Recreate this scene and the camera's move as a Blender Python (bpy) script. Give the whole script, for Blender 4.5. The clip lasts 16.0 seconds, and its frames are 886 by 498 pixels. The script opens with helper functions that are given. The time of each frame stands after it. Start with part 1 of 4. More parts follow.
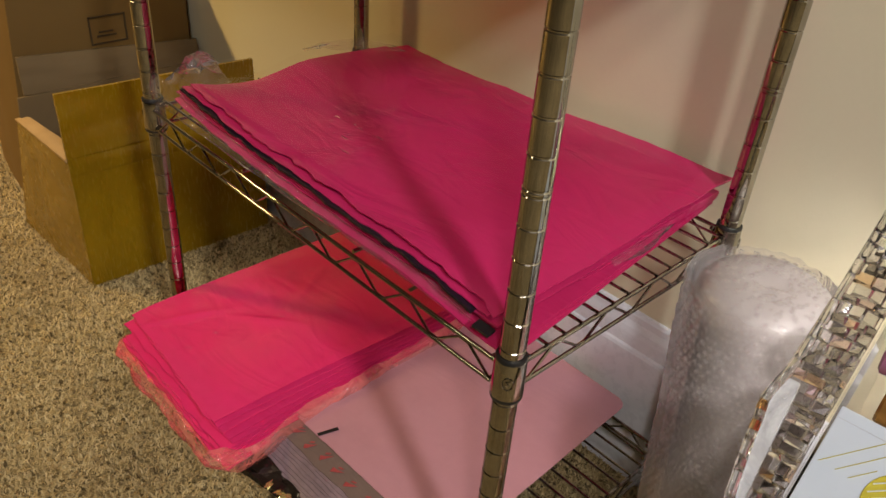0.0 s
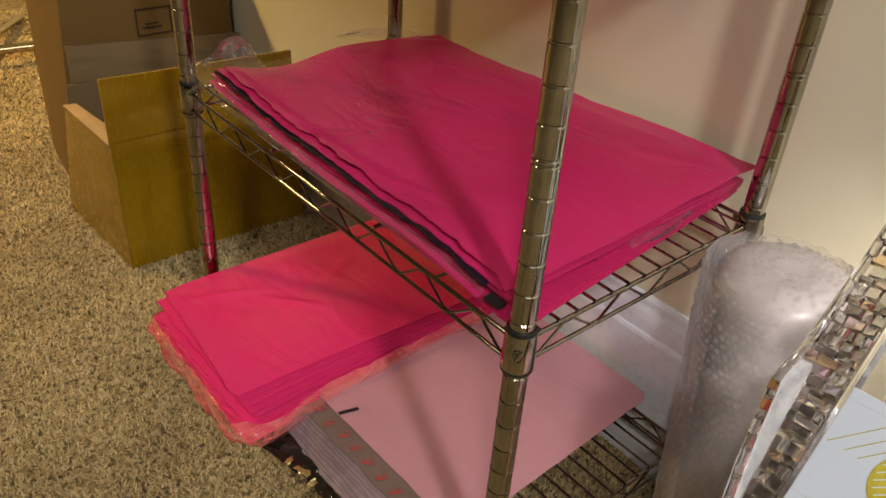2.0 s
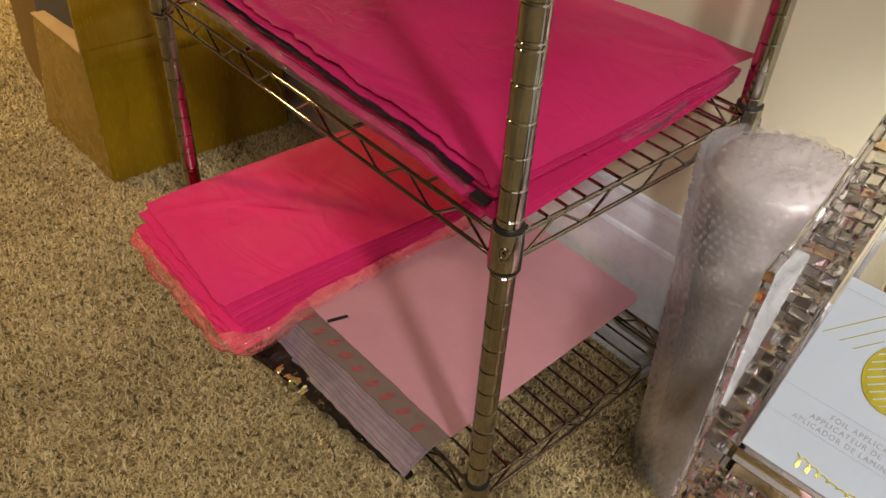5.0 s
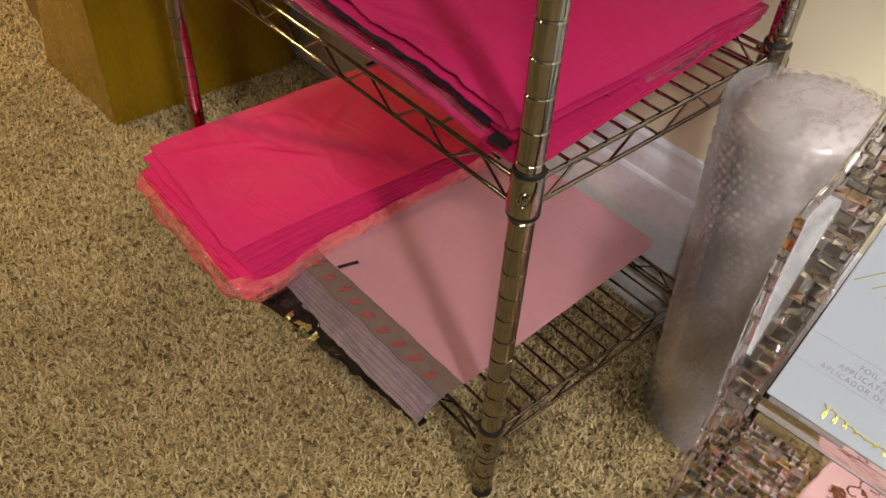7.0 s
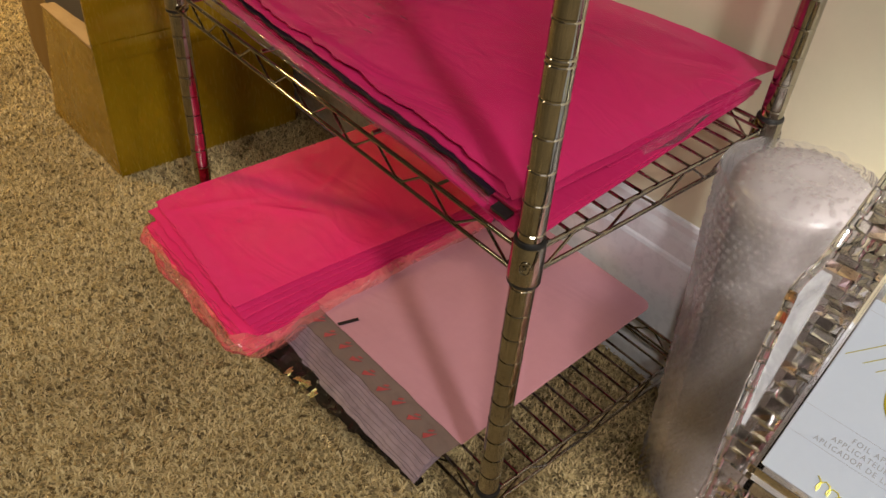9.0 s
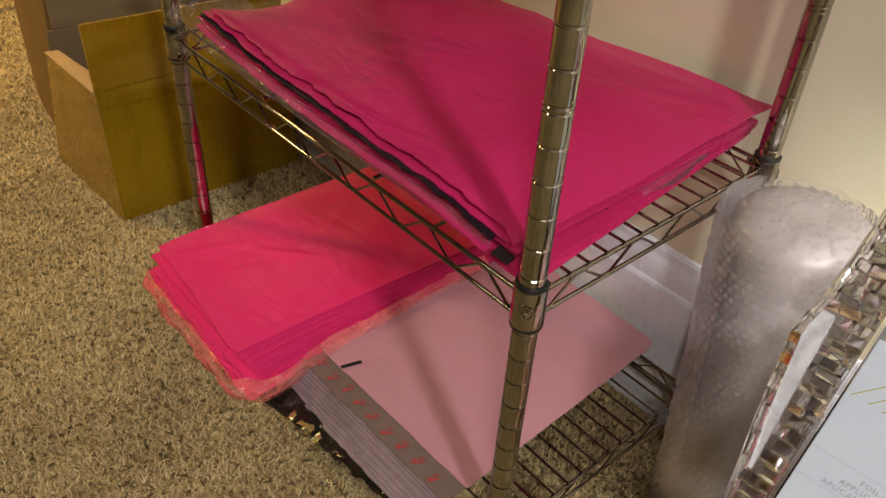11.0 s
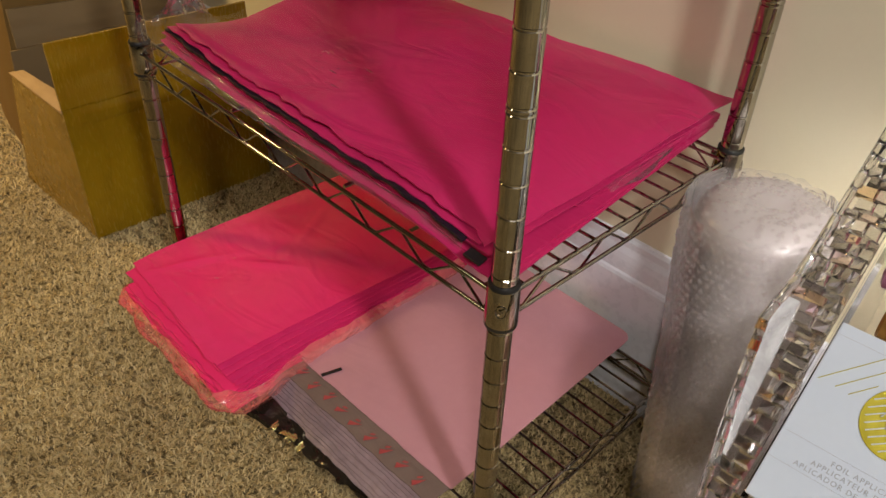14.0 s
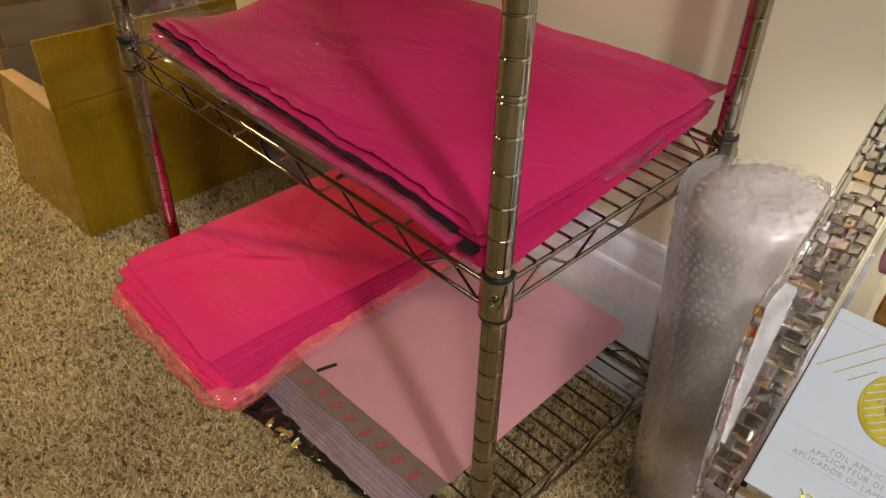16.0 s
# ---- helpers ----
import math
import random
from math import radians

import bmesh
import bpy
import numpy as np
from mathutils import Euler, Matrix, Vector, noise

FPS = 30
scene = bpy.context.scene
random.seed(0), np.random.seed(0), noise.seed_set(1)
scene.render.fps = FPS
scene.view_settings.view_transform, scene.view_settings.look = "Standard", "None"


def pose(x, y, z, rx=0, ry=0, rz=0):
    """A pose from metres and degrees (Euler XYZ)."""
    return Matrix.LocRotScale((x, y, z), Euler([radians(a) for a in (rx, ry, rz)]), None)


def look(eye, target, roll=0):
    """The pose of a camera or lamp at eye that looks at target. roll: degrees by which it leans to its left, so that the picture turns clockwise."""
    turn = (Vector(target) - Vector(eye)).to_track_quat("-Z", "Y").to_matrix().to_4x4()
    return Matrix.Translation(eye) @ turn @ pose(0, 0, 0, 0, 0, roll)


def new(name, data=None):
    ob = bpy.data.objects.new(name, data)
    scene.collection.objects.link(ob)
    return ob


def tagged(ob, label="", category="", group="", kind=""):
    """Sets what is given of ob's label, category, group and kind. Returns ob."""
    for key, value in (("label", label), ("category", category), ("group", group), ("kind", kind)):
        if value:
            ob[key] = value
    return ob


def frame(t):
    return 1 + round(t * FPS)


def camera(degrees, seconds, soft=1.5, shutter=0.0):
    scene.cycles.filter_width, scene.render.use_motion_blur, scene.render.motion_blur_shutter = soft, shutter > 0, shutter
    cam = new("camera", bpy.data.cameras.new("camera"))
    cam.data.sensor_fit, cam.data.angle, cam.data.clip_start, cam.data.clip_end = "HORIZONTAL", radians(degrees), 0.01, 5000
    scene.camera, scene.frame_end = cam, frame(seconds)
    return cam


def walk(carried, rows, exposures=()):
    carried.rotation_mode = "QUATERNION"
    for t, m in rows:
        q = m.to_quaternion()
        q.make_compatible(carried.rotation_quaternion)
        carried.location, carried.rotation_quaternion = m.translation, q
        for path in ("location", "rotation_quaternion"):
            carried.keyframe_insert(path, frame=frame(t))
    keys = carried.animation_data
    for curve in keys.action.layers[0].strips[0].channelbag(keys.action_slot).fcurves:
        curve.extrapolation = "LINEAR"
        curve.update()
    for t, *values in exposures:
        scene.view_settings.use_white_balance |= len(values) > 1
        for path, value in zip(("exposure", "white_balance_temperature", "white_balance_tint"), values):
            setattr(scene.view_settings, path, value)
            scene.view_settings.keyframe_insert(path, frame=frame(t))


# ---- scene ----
cam = camera(58.2, 16.0)
PATH = [
    (0, (0.264, -0.353, 0.783), (-0.906, 0.841, -0.315), 4.7),
    (0.5, (0.29, -0.35, 0.78), (-0.915, 0.822, -0.303), 5.0),
    (1, (0.289, -0.358, 0.788), (-0.944, 0.802, -0.276), 4.2),
    (1.5, (0.291, -0.353, 0.783), (-0.966, 0.788, -0.274), 4.0),
    (2, (0.295, -0.351, 0.767), (-0.955, 0.77, -0.32), 4.2),
    (2.5, (0.294, -0.351, 0.767), (-0.956, 0.756, -0.335), 4.0),
    (3, (0.289, -0.352, 0.767), (-0.96, 0.74, -0.349), 3.8),
    (3.5, (0.288, -0.348, 0.762), (-0.955, 0.728, -0.376), 3.3),
    (4, (0.281, -0.348, 0.756), (-0.942, 0.722, -0.41), 3.2),
    (4.5, (0.281, -0.344, 0.751), (-0.908, 0.719, -0.455), 3.2),
    (5, (0.292, -0.336, 0.743), (-0.849, 0.721, -0.514), 3.5),
    (5.2, (0.294, -0.333, 0.74), (-0.826, 0.719, -0.539), 3.6),
    (7.5, (0.2727, -0.3342, 0.7320), (-0.8006, 0.6563, -0.6350), 3.6),
    (8, (0.2737, -0.3382, 0.7420), (-0.8186, 0.6673, -0.5990), 3.8),
    (8.5, (0.2727, -0.3382, 0.7430), (-0.8356, 0.6893, -0.5670), 4.2),
    (9, (0.2727, -0.3402, 0.7510), (-0.8556, 0.7123, -0.5230), 4.7),
    (9.5, (0.2647, -0.3482, 0.7570), (-0.8836, 0.7203, -0.4840), 4.9),
    (10, (0.2687, -0.3442, 0.7590), (-0.8976, 0.7343, -0.4560), 4.7),
    (12.5, (0.2701, -0.3360, 0.7550), (-0.8901, 0.7571, -0.4520), 2.3),
    (13, (0.2690, -0.3360, 0.7490), (-0.8830, 0.7670, -0.4590), 2.2),
    (13.5, (0.2740, -0.3370, 0.7570), (-0.8720, 0.7740, -0.4490), 2.1),
    (14, (0.2770, -0.3381, 0.7630), (-0.8661, 0.7841, -0.4360), 2.2),
    (14.5, (0.2780, -0.3360, 0.7630), (-0.8590, 0.7960, -0.4320), 2.2),
    (15, (0.2780, -0.3340, 0.7600), (-0.8590, 0.8000, -0.4330), 2.1),
    (15.5, (0.2770, -0.3350, 0.7580), (-0.8590, 0.7960, -0.4370), 1.8),
    (16, (0.2770, -0.3330, 0.7560), (-0.8570, 0.7891, -0.4500), 1.5),
]
walk(cam, [(t, look(eye, target, roll)) for t, eye, target, roll in PATH])

# ---------------------------------------------------------------- light
world = bpy.data.worlds.new("room_air")
scene.world = world
world.use_nodes = True
world.node_tree.nodes["Background"].inputs["Color"].default_value = (1.0, 0.85, 0.65, 1)
world.node_tree.nodes["Background"].inputs["Strength"].default_value = 0.010


def lamp(name, place, target, power, size, color):
    data = bpy.data.lights.new(name, "AREA")
    data.shape, data.size, data.energy, data.color = "DISK", size, power, color
    ob = new(name, data)
    ob.matrix_world = look(place, target)
    return ob


lamp("room_lamp", (2.10, -0.80, 2.38), (0.2, 0.2, 0.5), 45, 0.24, (1.0, 0.98, 0.97))
lamp("ceiling_lamp", (1.45, -1.45, 2.36), (0.4, 0.3, 0.6), 24, 0.34, (1.0, 0.955, 0.92))
# Added warm fill for the left side; stands for no known fixture.
lamp("warm_left_fill", (-1.5, -1.6, 2.40), (-1.3, -0.9, 0.0), 4, 0.4, (1.0, 0.78, 0.5))
lamp("side_lamp", (-2.3, -1.1, 1.7), (-1.75, -0.1, 0.0), 13.0, 0.25, (1.0, 0.66, 0.24)).data.spread = radians(84)

# ---------------------------------------------------------------- materials


def nodes_of(name):
    m = bpy.data.materials.new(name)
    m.use_nodes = True
    nt = m.node_tree
    return m, nt, nt.nodes["Principled BSDF"], nt.nodes["Material Output"]


def ramp(nt, fac, stops):
    r = nt.nodes.new("ShaderNodeValToRGB")
    while len(r.color_ramp.elements) < len(stops):
        r.color_ramp.elements.new(0.5)
    for e, (p, c) in zip(r.color_ramp.elements, stops):
        e.position, e.color = p, (*c, 1)
    nt.links.new(fac, r.inputs["Fac"])
    return r.outputs["Color"]


def noise_tex(nt, scale, detail=4.0, rough=0.55, stretch=(1, 1, 1), distortion=0.0):
    co = nt.nodes.new("ShaderNodeTexCoord")
    mp = nt.nodes.new("ShaderNodeMapping")
    mp.inputs["Scale"].default_value = stretch
    n = nt.nodes.new("ShaderNodeTexNoise")
    n.inputs["Scale"].default_value, n.inputs["Detail"].default_value = scale, detail
    n.inputs["Roughness"].default_value, n.inputs["Distortion"].default_value = rough, distortion
    nt.links.new(co.outputs["Object"], mp.inputs["Vector"])
    nt.links.new(mp.outputs["Vector"], n.inputs["Vector"])
    return n.outputs["Fac"]


def mix(nt, fac, a, b, how="MIX"):
    m = nt.nodes.new("ShaderNodeMix")
    m.data_type, m.blend_type = "RGBA", how
    for key, v in ((0, fac), (6, a), (7, b)):
        if isinstance(v, (int, float)):
            m.inputs[key].default_value = v
        elif isinstance(v, tuple):
            m.inputs[key].default_value = (*v, 1)
        else:
            nt.links.new(v, m.inputs[key])
    return m.outputs[2]


def bump(nt, bsdf, fac, strength, distance):
    b = nt.nodes.new("ShaderNodeBump")
    b.inputs["Strength"].default_value, b.inputs["Distance"].default_value = strength, distance
    nt.links.new(fac, b.inputs["Height"])
    nt.links.new(b.outputs["Normal"], bsdf.inputs["Normal"])


def surface(name, dark, light, big=4.0, fine=60.0, rough=0.5, metal=0.0, relief=0.3, depth=0.001, coat=0.0, stretch=(1, 1, 1), spec=0.5):
    """Two scales of colour variation, uneven gloss and a fine relief."""
    m, nt, bsdf, _ = nodes_of(name)
    a = noise_tex(nt, big, 3.0)
    b = noise_tex(nt, fine, 5.0, 0.6, stretch)
    mid = tuple((x + y) / 2 for x, y in zip(dark, light))
    col = mix(nt, 0.45, ramp(nt, a, [(0.3, dark), (0.7, light)]), ramp(nt, b, [(0.3, mid), (0.72, light)]))
    nt.links.new(col, bsdf.inputs["Base Color"])
    mr = nt.nodes.new("ShaderNodeMapRange")
    mr.inputs["To Min"].default_value, mr.inputs["To Max"].default_value = max(0.02, rough - 0.08), rough + 0.08
    nt.links.new(b, mr.inputs["Value"])
    nt.links.new(mr.outputs["Result"], bsdf.inputs["Roughness"])
    bsdf.inputs["Metallic"].default_value = metal
    bsdf.inputs["Coat Weight"].default_value = coat
    bsdf.inputs["Coat Roughness"].default_value = 0.15
    bsdf.inputs["Specular IOR Level"].default_value = spec
    bump(nt, bsdf, b, relief, depth)
    return m


def film(name, tint, opacity, rough, wrinkle=25.0, depth=0.004, gloss=0.5, ior=1.35):
    """Thin plastic film: mostly clear, with wrinkled gloss."""
    m, nt, bsdf, out = nodes_of(name)
    w = noise_tex(nt, wrinkle, 4.0, 0.6, (1, 1, 1), 1.2)
    bsdf.inputs["Base Color"].default_value = (*tint, 1)
    bsdf.inputs["Roughness"].default_value = rough
    bsdf.inputs["Specular IOR Level"].default_value = gloss
    bump(nt, bsdf, w, 0.8, depth)
    clear = nt.nodes.new("ShaderNodeBsdfTransparent")
    clear.inputs["Color"].default_value = (*(1 - 0.25 * (1 - c) for c in tint), 1)
    glossy = nt.nodes.new("ShaderNodeBsdfGlossy")
    glossy.inputs["Roughness"].default_value = rough
    nt.links.new(bsdf.inputs["Normal"].links[0].from_socket, glossy.inputs["Normal"])
    fres = nt.nodes.new("ShaderNodeFresnel")
    fres.inputs["IOR"].default_value = ior
    nt.links.new(bsdf.inputs["Normal"].links[0].from_socket, fres.inputs["Normal"])
    shine = nt.nodes.new("ShaderNodeMixShader")
    nt.links.new(fres.outputs["Fac"], shine.inputs["Fac"])
    nt.links.new(clear.outputs["BSDF"], shine.inputs[1])
    nt.links.new(glossy.outputs["BSDF"], shine.inputs[2])
    both = nt.nodes.new("ShaderNodeMixShader")
    mr = nt.nodes.new("ShaderNodeMapRange")
    mr.inputs["From Min"].default_value, mr.inputs["From Max"].default_value = 0.35, 0.7
    mr.inputs["To Min"].default_value, mr.inputs["To Max"].default_value = opacity * 0.5, min(1.0, opacity * 1.5)
    nt.links.new(w, mr.inputs["Value"])
    nt.links.new(mr.outputs["Result"], both.inputs["Fac"])
    nt.links.new(shine.outputs["Shader"], both.inputs[1])
    nt.links.new(bsdf.outputs["BSDF"], both.inputs[2])
    nt.links.new(both.outputs["Shader"], out.inputs["Surface"])
    return m


def chrome_material():
    m, nt, bsdf, _ = nodes_of("chrome_plate")
    n = noise_tex(nt, 40.0, 5.0)
    nt.links.new(ramp(nt, n, [(0.35, (0.33, 0.305, 0.26)), (0.7, (0.43, 0.40, 0.35))]), bsdf.inputs["Base Color"])
    bsdf.inputs["Metallic"].default_value = 1.0
    mr = nt.nodes.new("ShaderNodeMapRange")
    mr.inputs["To Min"].default_value, mr.inputs["To Max"].default_value = 0.03, 0.07
    nt.links.new(n, mr.inputs["Value"])
    nt.links.new(mr.outputs["Result"], bsdf.inputs["Roughness"])
    bump(nt, bsdf, noise_tex(nt, 300.0), 0.02, 0.0002)
    return m


def poly_material(name, dark, light, rough=0.3, crease=9.0):
    """Glossy polythene of a mailer, with soft creases."""
    m, nt, bsdf, _ = nodes_of(name)
    a = noise_tex(nt, 3.5, 3.0)
    c = noise_tex(nt, crease, 3.0, 0.5, (1, 2.2, 1), 1.5)
    f = noise_tex(nt, 90.0, 5.0)
    nt.links.new(mix(nt, 0.3, ramp(nt, a, [(0.3, dark), (0.7, light)]), ramp(nt, f, [(0.3, dark), (0.7, light)])), bsdf.inputs["Base Color"])
    bsdf.inputs["Roughness"].default_value = rough
    bsdf.inputs["Specular IOR Level"].default_value = 0.35
    bump(nt, bsdf, mix(nt, 0.02, c, f), 0.6, 0.005)
    return m


def carpet_material(name, per_strand):
    m, nt, bsdf, _ = nodes_of(name)
    big = noise_tex(nt, 3.2, 3.0)
    if per_strand:
        g = nt.nodes.new("ShaderNodeNewGeometry")
        base = ramp(nt, g.outputs["Random Per Island"], [(0.0, (0.38, 0.285, 0.124)), (0.12, (0.54, 0.420, 0.200)), (0.6, (0.65, 0.505, 0.250)), (1.0, (0.80, 0.650, 0.352))])
        fleck = noise_tex(nt, 105.0, 2.0, 0.55, (1, 1, 0.2))
        base = mix(nt, ramp(nt, fleck, [(0.60, (0, 0, 0)), (0.64, (0.90, 0.90, 0.90))]), base, (0.085, 0.050, 0.013))
    else:
        base = ramp(nt, noise_tex(nt, 150.0, 3.0), [(0.35, (0.15, 0.11, 0.05)), (0.5, (0.37, 0.285, 0.14)), (0.75, (0.53, 0.42, 0.215))])
        fleck = noise_tex(nt, 55.0, 2.0, 0.5)
        base = mix(nt, ramp(nt, fleck, [(0.58, (0, 0, 0)), (0.68, (0.8, 0.8, 0.8))]), base, (0.10, 0.075, 0.045))
        bump(nt, bsdf, noise_tex(nt, 160.0, 4.0), 1.0, 0.006)
    col = mix(nt, 1.0, base, ramp(nt, big, [(0.35, (0.70, 0.68, 0.66)), (0.62, (1, 1, 1))]), "MULTIPLY")
    nt.links.new(col, bsdf.inputs["Base Color"])
    bsdf.inputs["Roughness"].default_value = 0.85
    bsdf.inputs["Specular IOR Level"].default_value = 0.25
    return m


def acrylic_material(name, tint):
    m, nt, bsdf, out = nodes_of(name)
    bsdf.inputs["Base Color"].default_value = (*tint, 1)
    bsdf.inputs["Transmission Weight"].default_value = 1.0
    bsdf.inputs["IOR"].default_value = 1.46
    bsdf.inputs["Roughness"].default_value = 0.03
    bump(nt, bsdf, noise_tex(nt, 60.0), 0.08, 0.002)
    return m


CHROME = chrome_material()
BLACK = surface("black_plastic", (0.006, 0.006, 0.006), (0.014, 0.013, 0.012), 30, 200, 0.48, 0, 0.1, 0.0003)
# Unseen walls: coloured dark to cut bounced light and darken the chrome's reflections.
DARK_WALL = surface("unseen_wall_dark", (0.045, 0.035, 0.025), (0.06, 0.047, 0.033), 1.5, 220, 0.6, 0, 0.12, 0.0006)
DIM_WALL = surface("unseen_wall_dim", (0.17, 0.14, 0.10), (0.20, 0.17, 0.12), 1.5, 220, 0.6, 0, 0.12, 0.0006)
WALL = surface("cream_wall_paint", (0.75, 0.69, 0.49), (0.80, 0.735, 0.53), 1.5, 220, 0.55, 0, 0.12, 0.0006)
# Greyed so that the unseen ceiling throws back less fill.
CEILING = surface("ceiling_paint", (0.36, 0.33, 0.29), (0.40, 0.37, 0.33), 2, 120, 0.8, 0, 0.3, 0.001)
TRIM = surface("white_gloss_trim", (0.76, 0.77, 0.81), (0.82, 0.83, 0.87), 3, 90, 0.28, 0, 0.08, 0.0004)
PINK = poly_material("hot_pink_polythene", (0.49, 0.0195, 0.105), (0.58, 0.0255, 0.140), 0.32)
CORAL = poly_material("bright_coral_pink_polythene", (0.75, 0.028, 0.145), (0.82, 0.039, 0.192), 0.27)
PALE = poly_material("pale_pink_polythene", (0.50, 0.245, 0.285), (0.56, 0.285, 0.325), 0.40, 4.0)
MAUVE = poly_material("mauve_grey_polythene", (0.09, 0.062, 0.072), (0.36, 0.262, 0.285), 0.30, 9.0)
FLAP = poly_material("grey_adhesive_flap", (0.15, 0.108, 0.092), (0.215, 0.155, 0.132), 0.26)
INK = surface("black_ink", (0.008, 0.007, 0.008), (0.02, 0.018, 0.02), 30, 150, 0.35, 0, 0.05, 0.0003)
FADED_INK = surface("faded_brown_ink", (0.030, 0.018, 0.007), (0.060, 0.036, 0.013), 30, 150, 0.6, 0, 0.05, 0.0003)
RED_INK = surface("red_ink", (0.30, 0.045, 0.045), (0.47, 0.080, 0.080), 60, 150, 0.4, 0, 0.05, 0.0003)
LINING = poly_material("black_polythene_lining", (0.006, 0.004, 0.009), (0.018, 0.011, 0.022), 0.35, 14.0)
BLACK_FILM = poly_material("glossy_black_film", (0.010, 0.008, 0.006), (0.028, 0.021, 0.014), 0.06, 30.0)
CLEAR_FILM = film("clear_bag_film", (0.95, 0.92, 0.92), 0.001, 0.06, 14.0, 0.003, 0.5, 1.15)
SHINY_FILM = film("shiny_bag_film", (0.96, 0.90, 0.90), 0.003, 0.05, 18.0, 0.002, 0.5, 1.22)
EDGE_FILM = film("cloudy_bag_film", (0.80, 0.72, 0.72), 0.06, 0.08, 22.0, 0.010, 0.5, 1.30)
CREASE_FILM = film("creased_bag_film", (0.97, 0.92, 0.92), 0.004, 0.20, 60.0, 0.001, 0.5, 1.42)
PINK_FILM = film("pink_tinted_bag_film", (0.95, 0.27, 0.23), 0.45, 0.10, 22.0, 0.012, 0.6, 1.5)
BUBBLE_FILM = film("bubble_film", (0.88, 0.82, 0.80), 0.16, 0.14, 30.0, 0.003)
DOME_FILM = film("bubble_dome_film", (0.95, 0.90, 0.88), 0.09, 0.025, 60.0, 0.0004, 0.9, 1.62)
BUBBLE_CORE = surface("cloudy_bubble_layers", (0.37, 0.332, 0.322), (0.45, 0.408, 0.398), 9, 40, 0.34, 0, 0.35, 0.003, 0.3, (1, 1, 0.12))
CARD = surface("plain_brown_cardboard", (0.130, 0.072, 0.014), (0.170, 0.096, 0.020), 5, 160, 0.75, 0, 0.15, 0.0006, 0, (1, 1, 14))
CARD_INNER = surface("grey_brown_cardboard_lining", (0.135, 0.090, 0.038), (0.19, 0.128, 0.058), 6, 120, 0.8, 0, 0.2, 0.0008, 0, (6, 6, 0.6))
CARD_EDGE = surface("torn_cardboard_edge", (0.40, 0.25, 0.10), (0.54, 0.36, 0.17), 20, 200, 0.9, 0, 0.6, 0.0015)
TAPE = surface("yellow_brown_packing_tape", (0.175, 0.098, 0.003), (0.315, 0.186, 0.004), 7, 55, 0.26, 0, 0.5, 0.002, 0.3, (1, 5, 1))
CARPET = carpet_material("beige_flecked_carpet", False)
PILE = carpet_material("beige_flecked_pile", True)
ACRYLIC = acrylic_material("clear_acrylic", (0.95, 0.94, 0.92))
PRESSED = acrylic_material("pressed_refraction_tints", (0.76, 0.71, 0.66))
# Random dark, pink, amber and violet tints paint refractions into the clear facets.
_nt = PRESSED.node_tree
_isle = _nt.nodes.new("ShaderNodeNewGeometry").outputs["Random Per Island"]
_nt.links.new(ramp(_nt, _isle, [(0.0, (0.42, 0.40, 0.385)), (0.35, (0.58, 0.55, 0.535)), (0.55, (0.92, 0.91, 0.905)), (0.84, (0.70, 0.68, 0.665)), (0.90, (0.95, 0.72, 0.80)), (0.95, (0.97, 0.76, 0.52)), (1.0, (0.80, 0.72, 0.90))]), _nt.nodes["Principled BSDF"].inputs["Base Color"])
FROST = film("frosted_acrylic", (0.80, 0.80, 0.82), 0.5, 0.2, 20.0, 0.001)
WHITE_CARD = surface("white_coated_card", (0.58, 0.64, 0.73), (0.63, 0.69, 0.78), 6, 200, 0.32, 0, 0.04, 0.0003)
GREY_INK = surface("grey_print", (0.40, 0.41, 0.44), (0.47, 0.48, 0.51), 30, 150, 0.5, 0, 0.02, 0.0002)
YELLOW_FOIL = surface("yellow_gold_foil", (0.72, 0.58, 0.03), (0.95, 0.85, 0.12), 60, 160, 0.24, 0.55, 0.5, 0.001, 0.3)
AMBER = surface("amber_metallic_cap", (0.42, 0.20, 0.045), (0.62, 0.34, 0.09), 12, 80, 0.22, 0.7, 0.1, 0.0005)
# Orange tint that stands for warm glints in the clear rim.
GLINT_AMBER = acrylic_material("amber_glint_acrylic", (1.0, 0.58, 0.22))
PURPLE = surface("iridescent_purple_wrap", (0.36, 0.10, 0.36), (0.72, 0.28, 0.50), 30, 90, 0.2, 0.35, 0.4, 0.001, 0.5)
FLORAL = surface("blush_pink_paper", (0.66, 0.40, 0.42), (0.74, 0.48, 0.50), 8, 150, 0.5, 0, 0.05, 0.0004)
ROSE_GOLD = surface("rose_gold_print", (0.16, 0.045, 0.025), (0.34, 0.12, 0.06), 30, 150, 0.3, 0.5, 0.05, 0.0003)
BRASS = surface("dull_brass_tube", (0.42, 0.33, 0.17), (0.56, 0.46, 0.27), 20, 120, 0.25, 0.9, 0.05, 0.0004)

CLEAR = {"creased_bag_film", "pink_tinted_bag_film", "clear_acrylic", "pressed_refraction_tints", "cloudy_bubble_layers", "clear_bag_film", "shiny_bag_film", "cloudy_bag_film", "bubble_film", "bubble_dome_film", "frosted_acrylic"}

# ---------------------------------------------------------------- mesh helpers


def part(name, bm, material, parent=None, label="", smooth=False):
    me = bpy.data.meshes.new(name)
    bmesh.ops.recalc_face_normals(bm, faces=bm.faces)
    bm.to_mesh(me)
    bm.free()
    for p in me.polygons:
        p.use_smooth = bool(smooth)
    if smooth is True:
        me.set_sharp_from_angle(angle=radians(38))
    me.materials.append(material)
    ob = new(name, me)
    ob.parent = parent
    ob.visible_shadow = material.name not in CLEAR
    if label:
        ob["label"] = label
    return ob


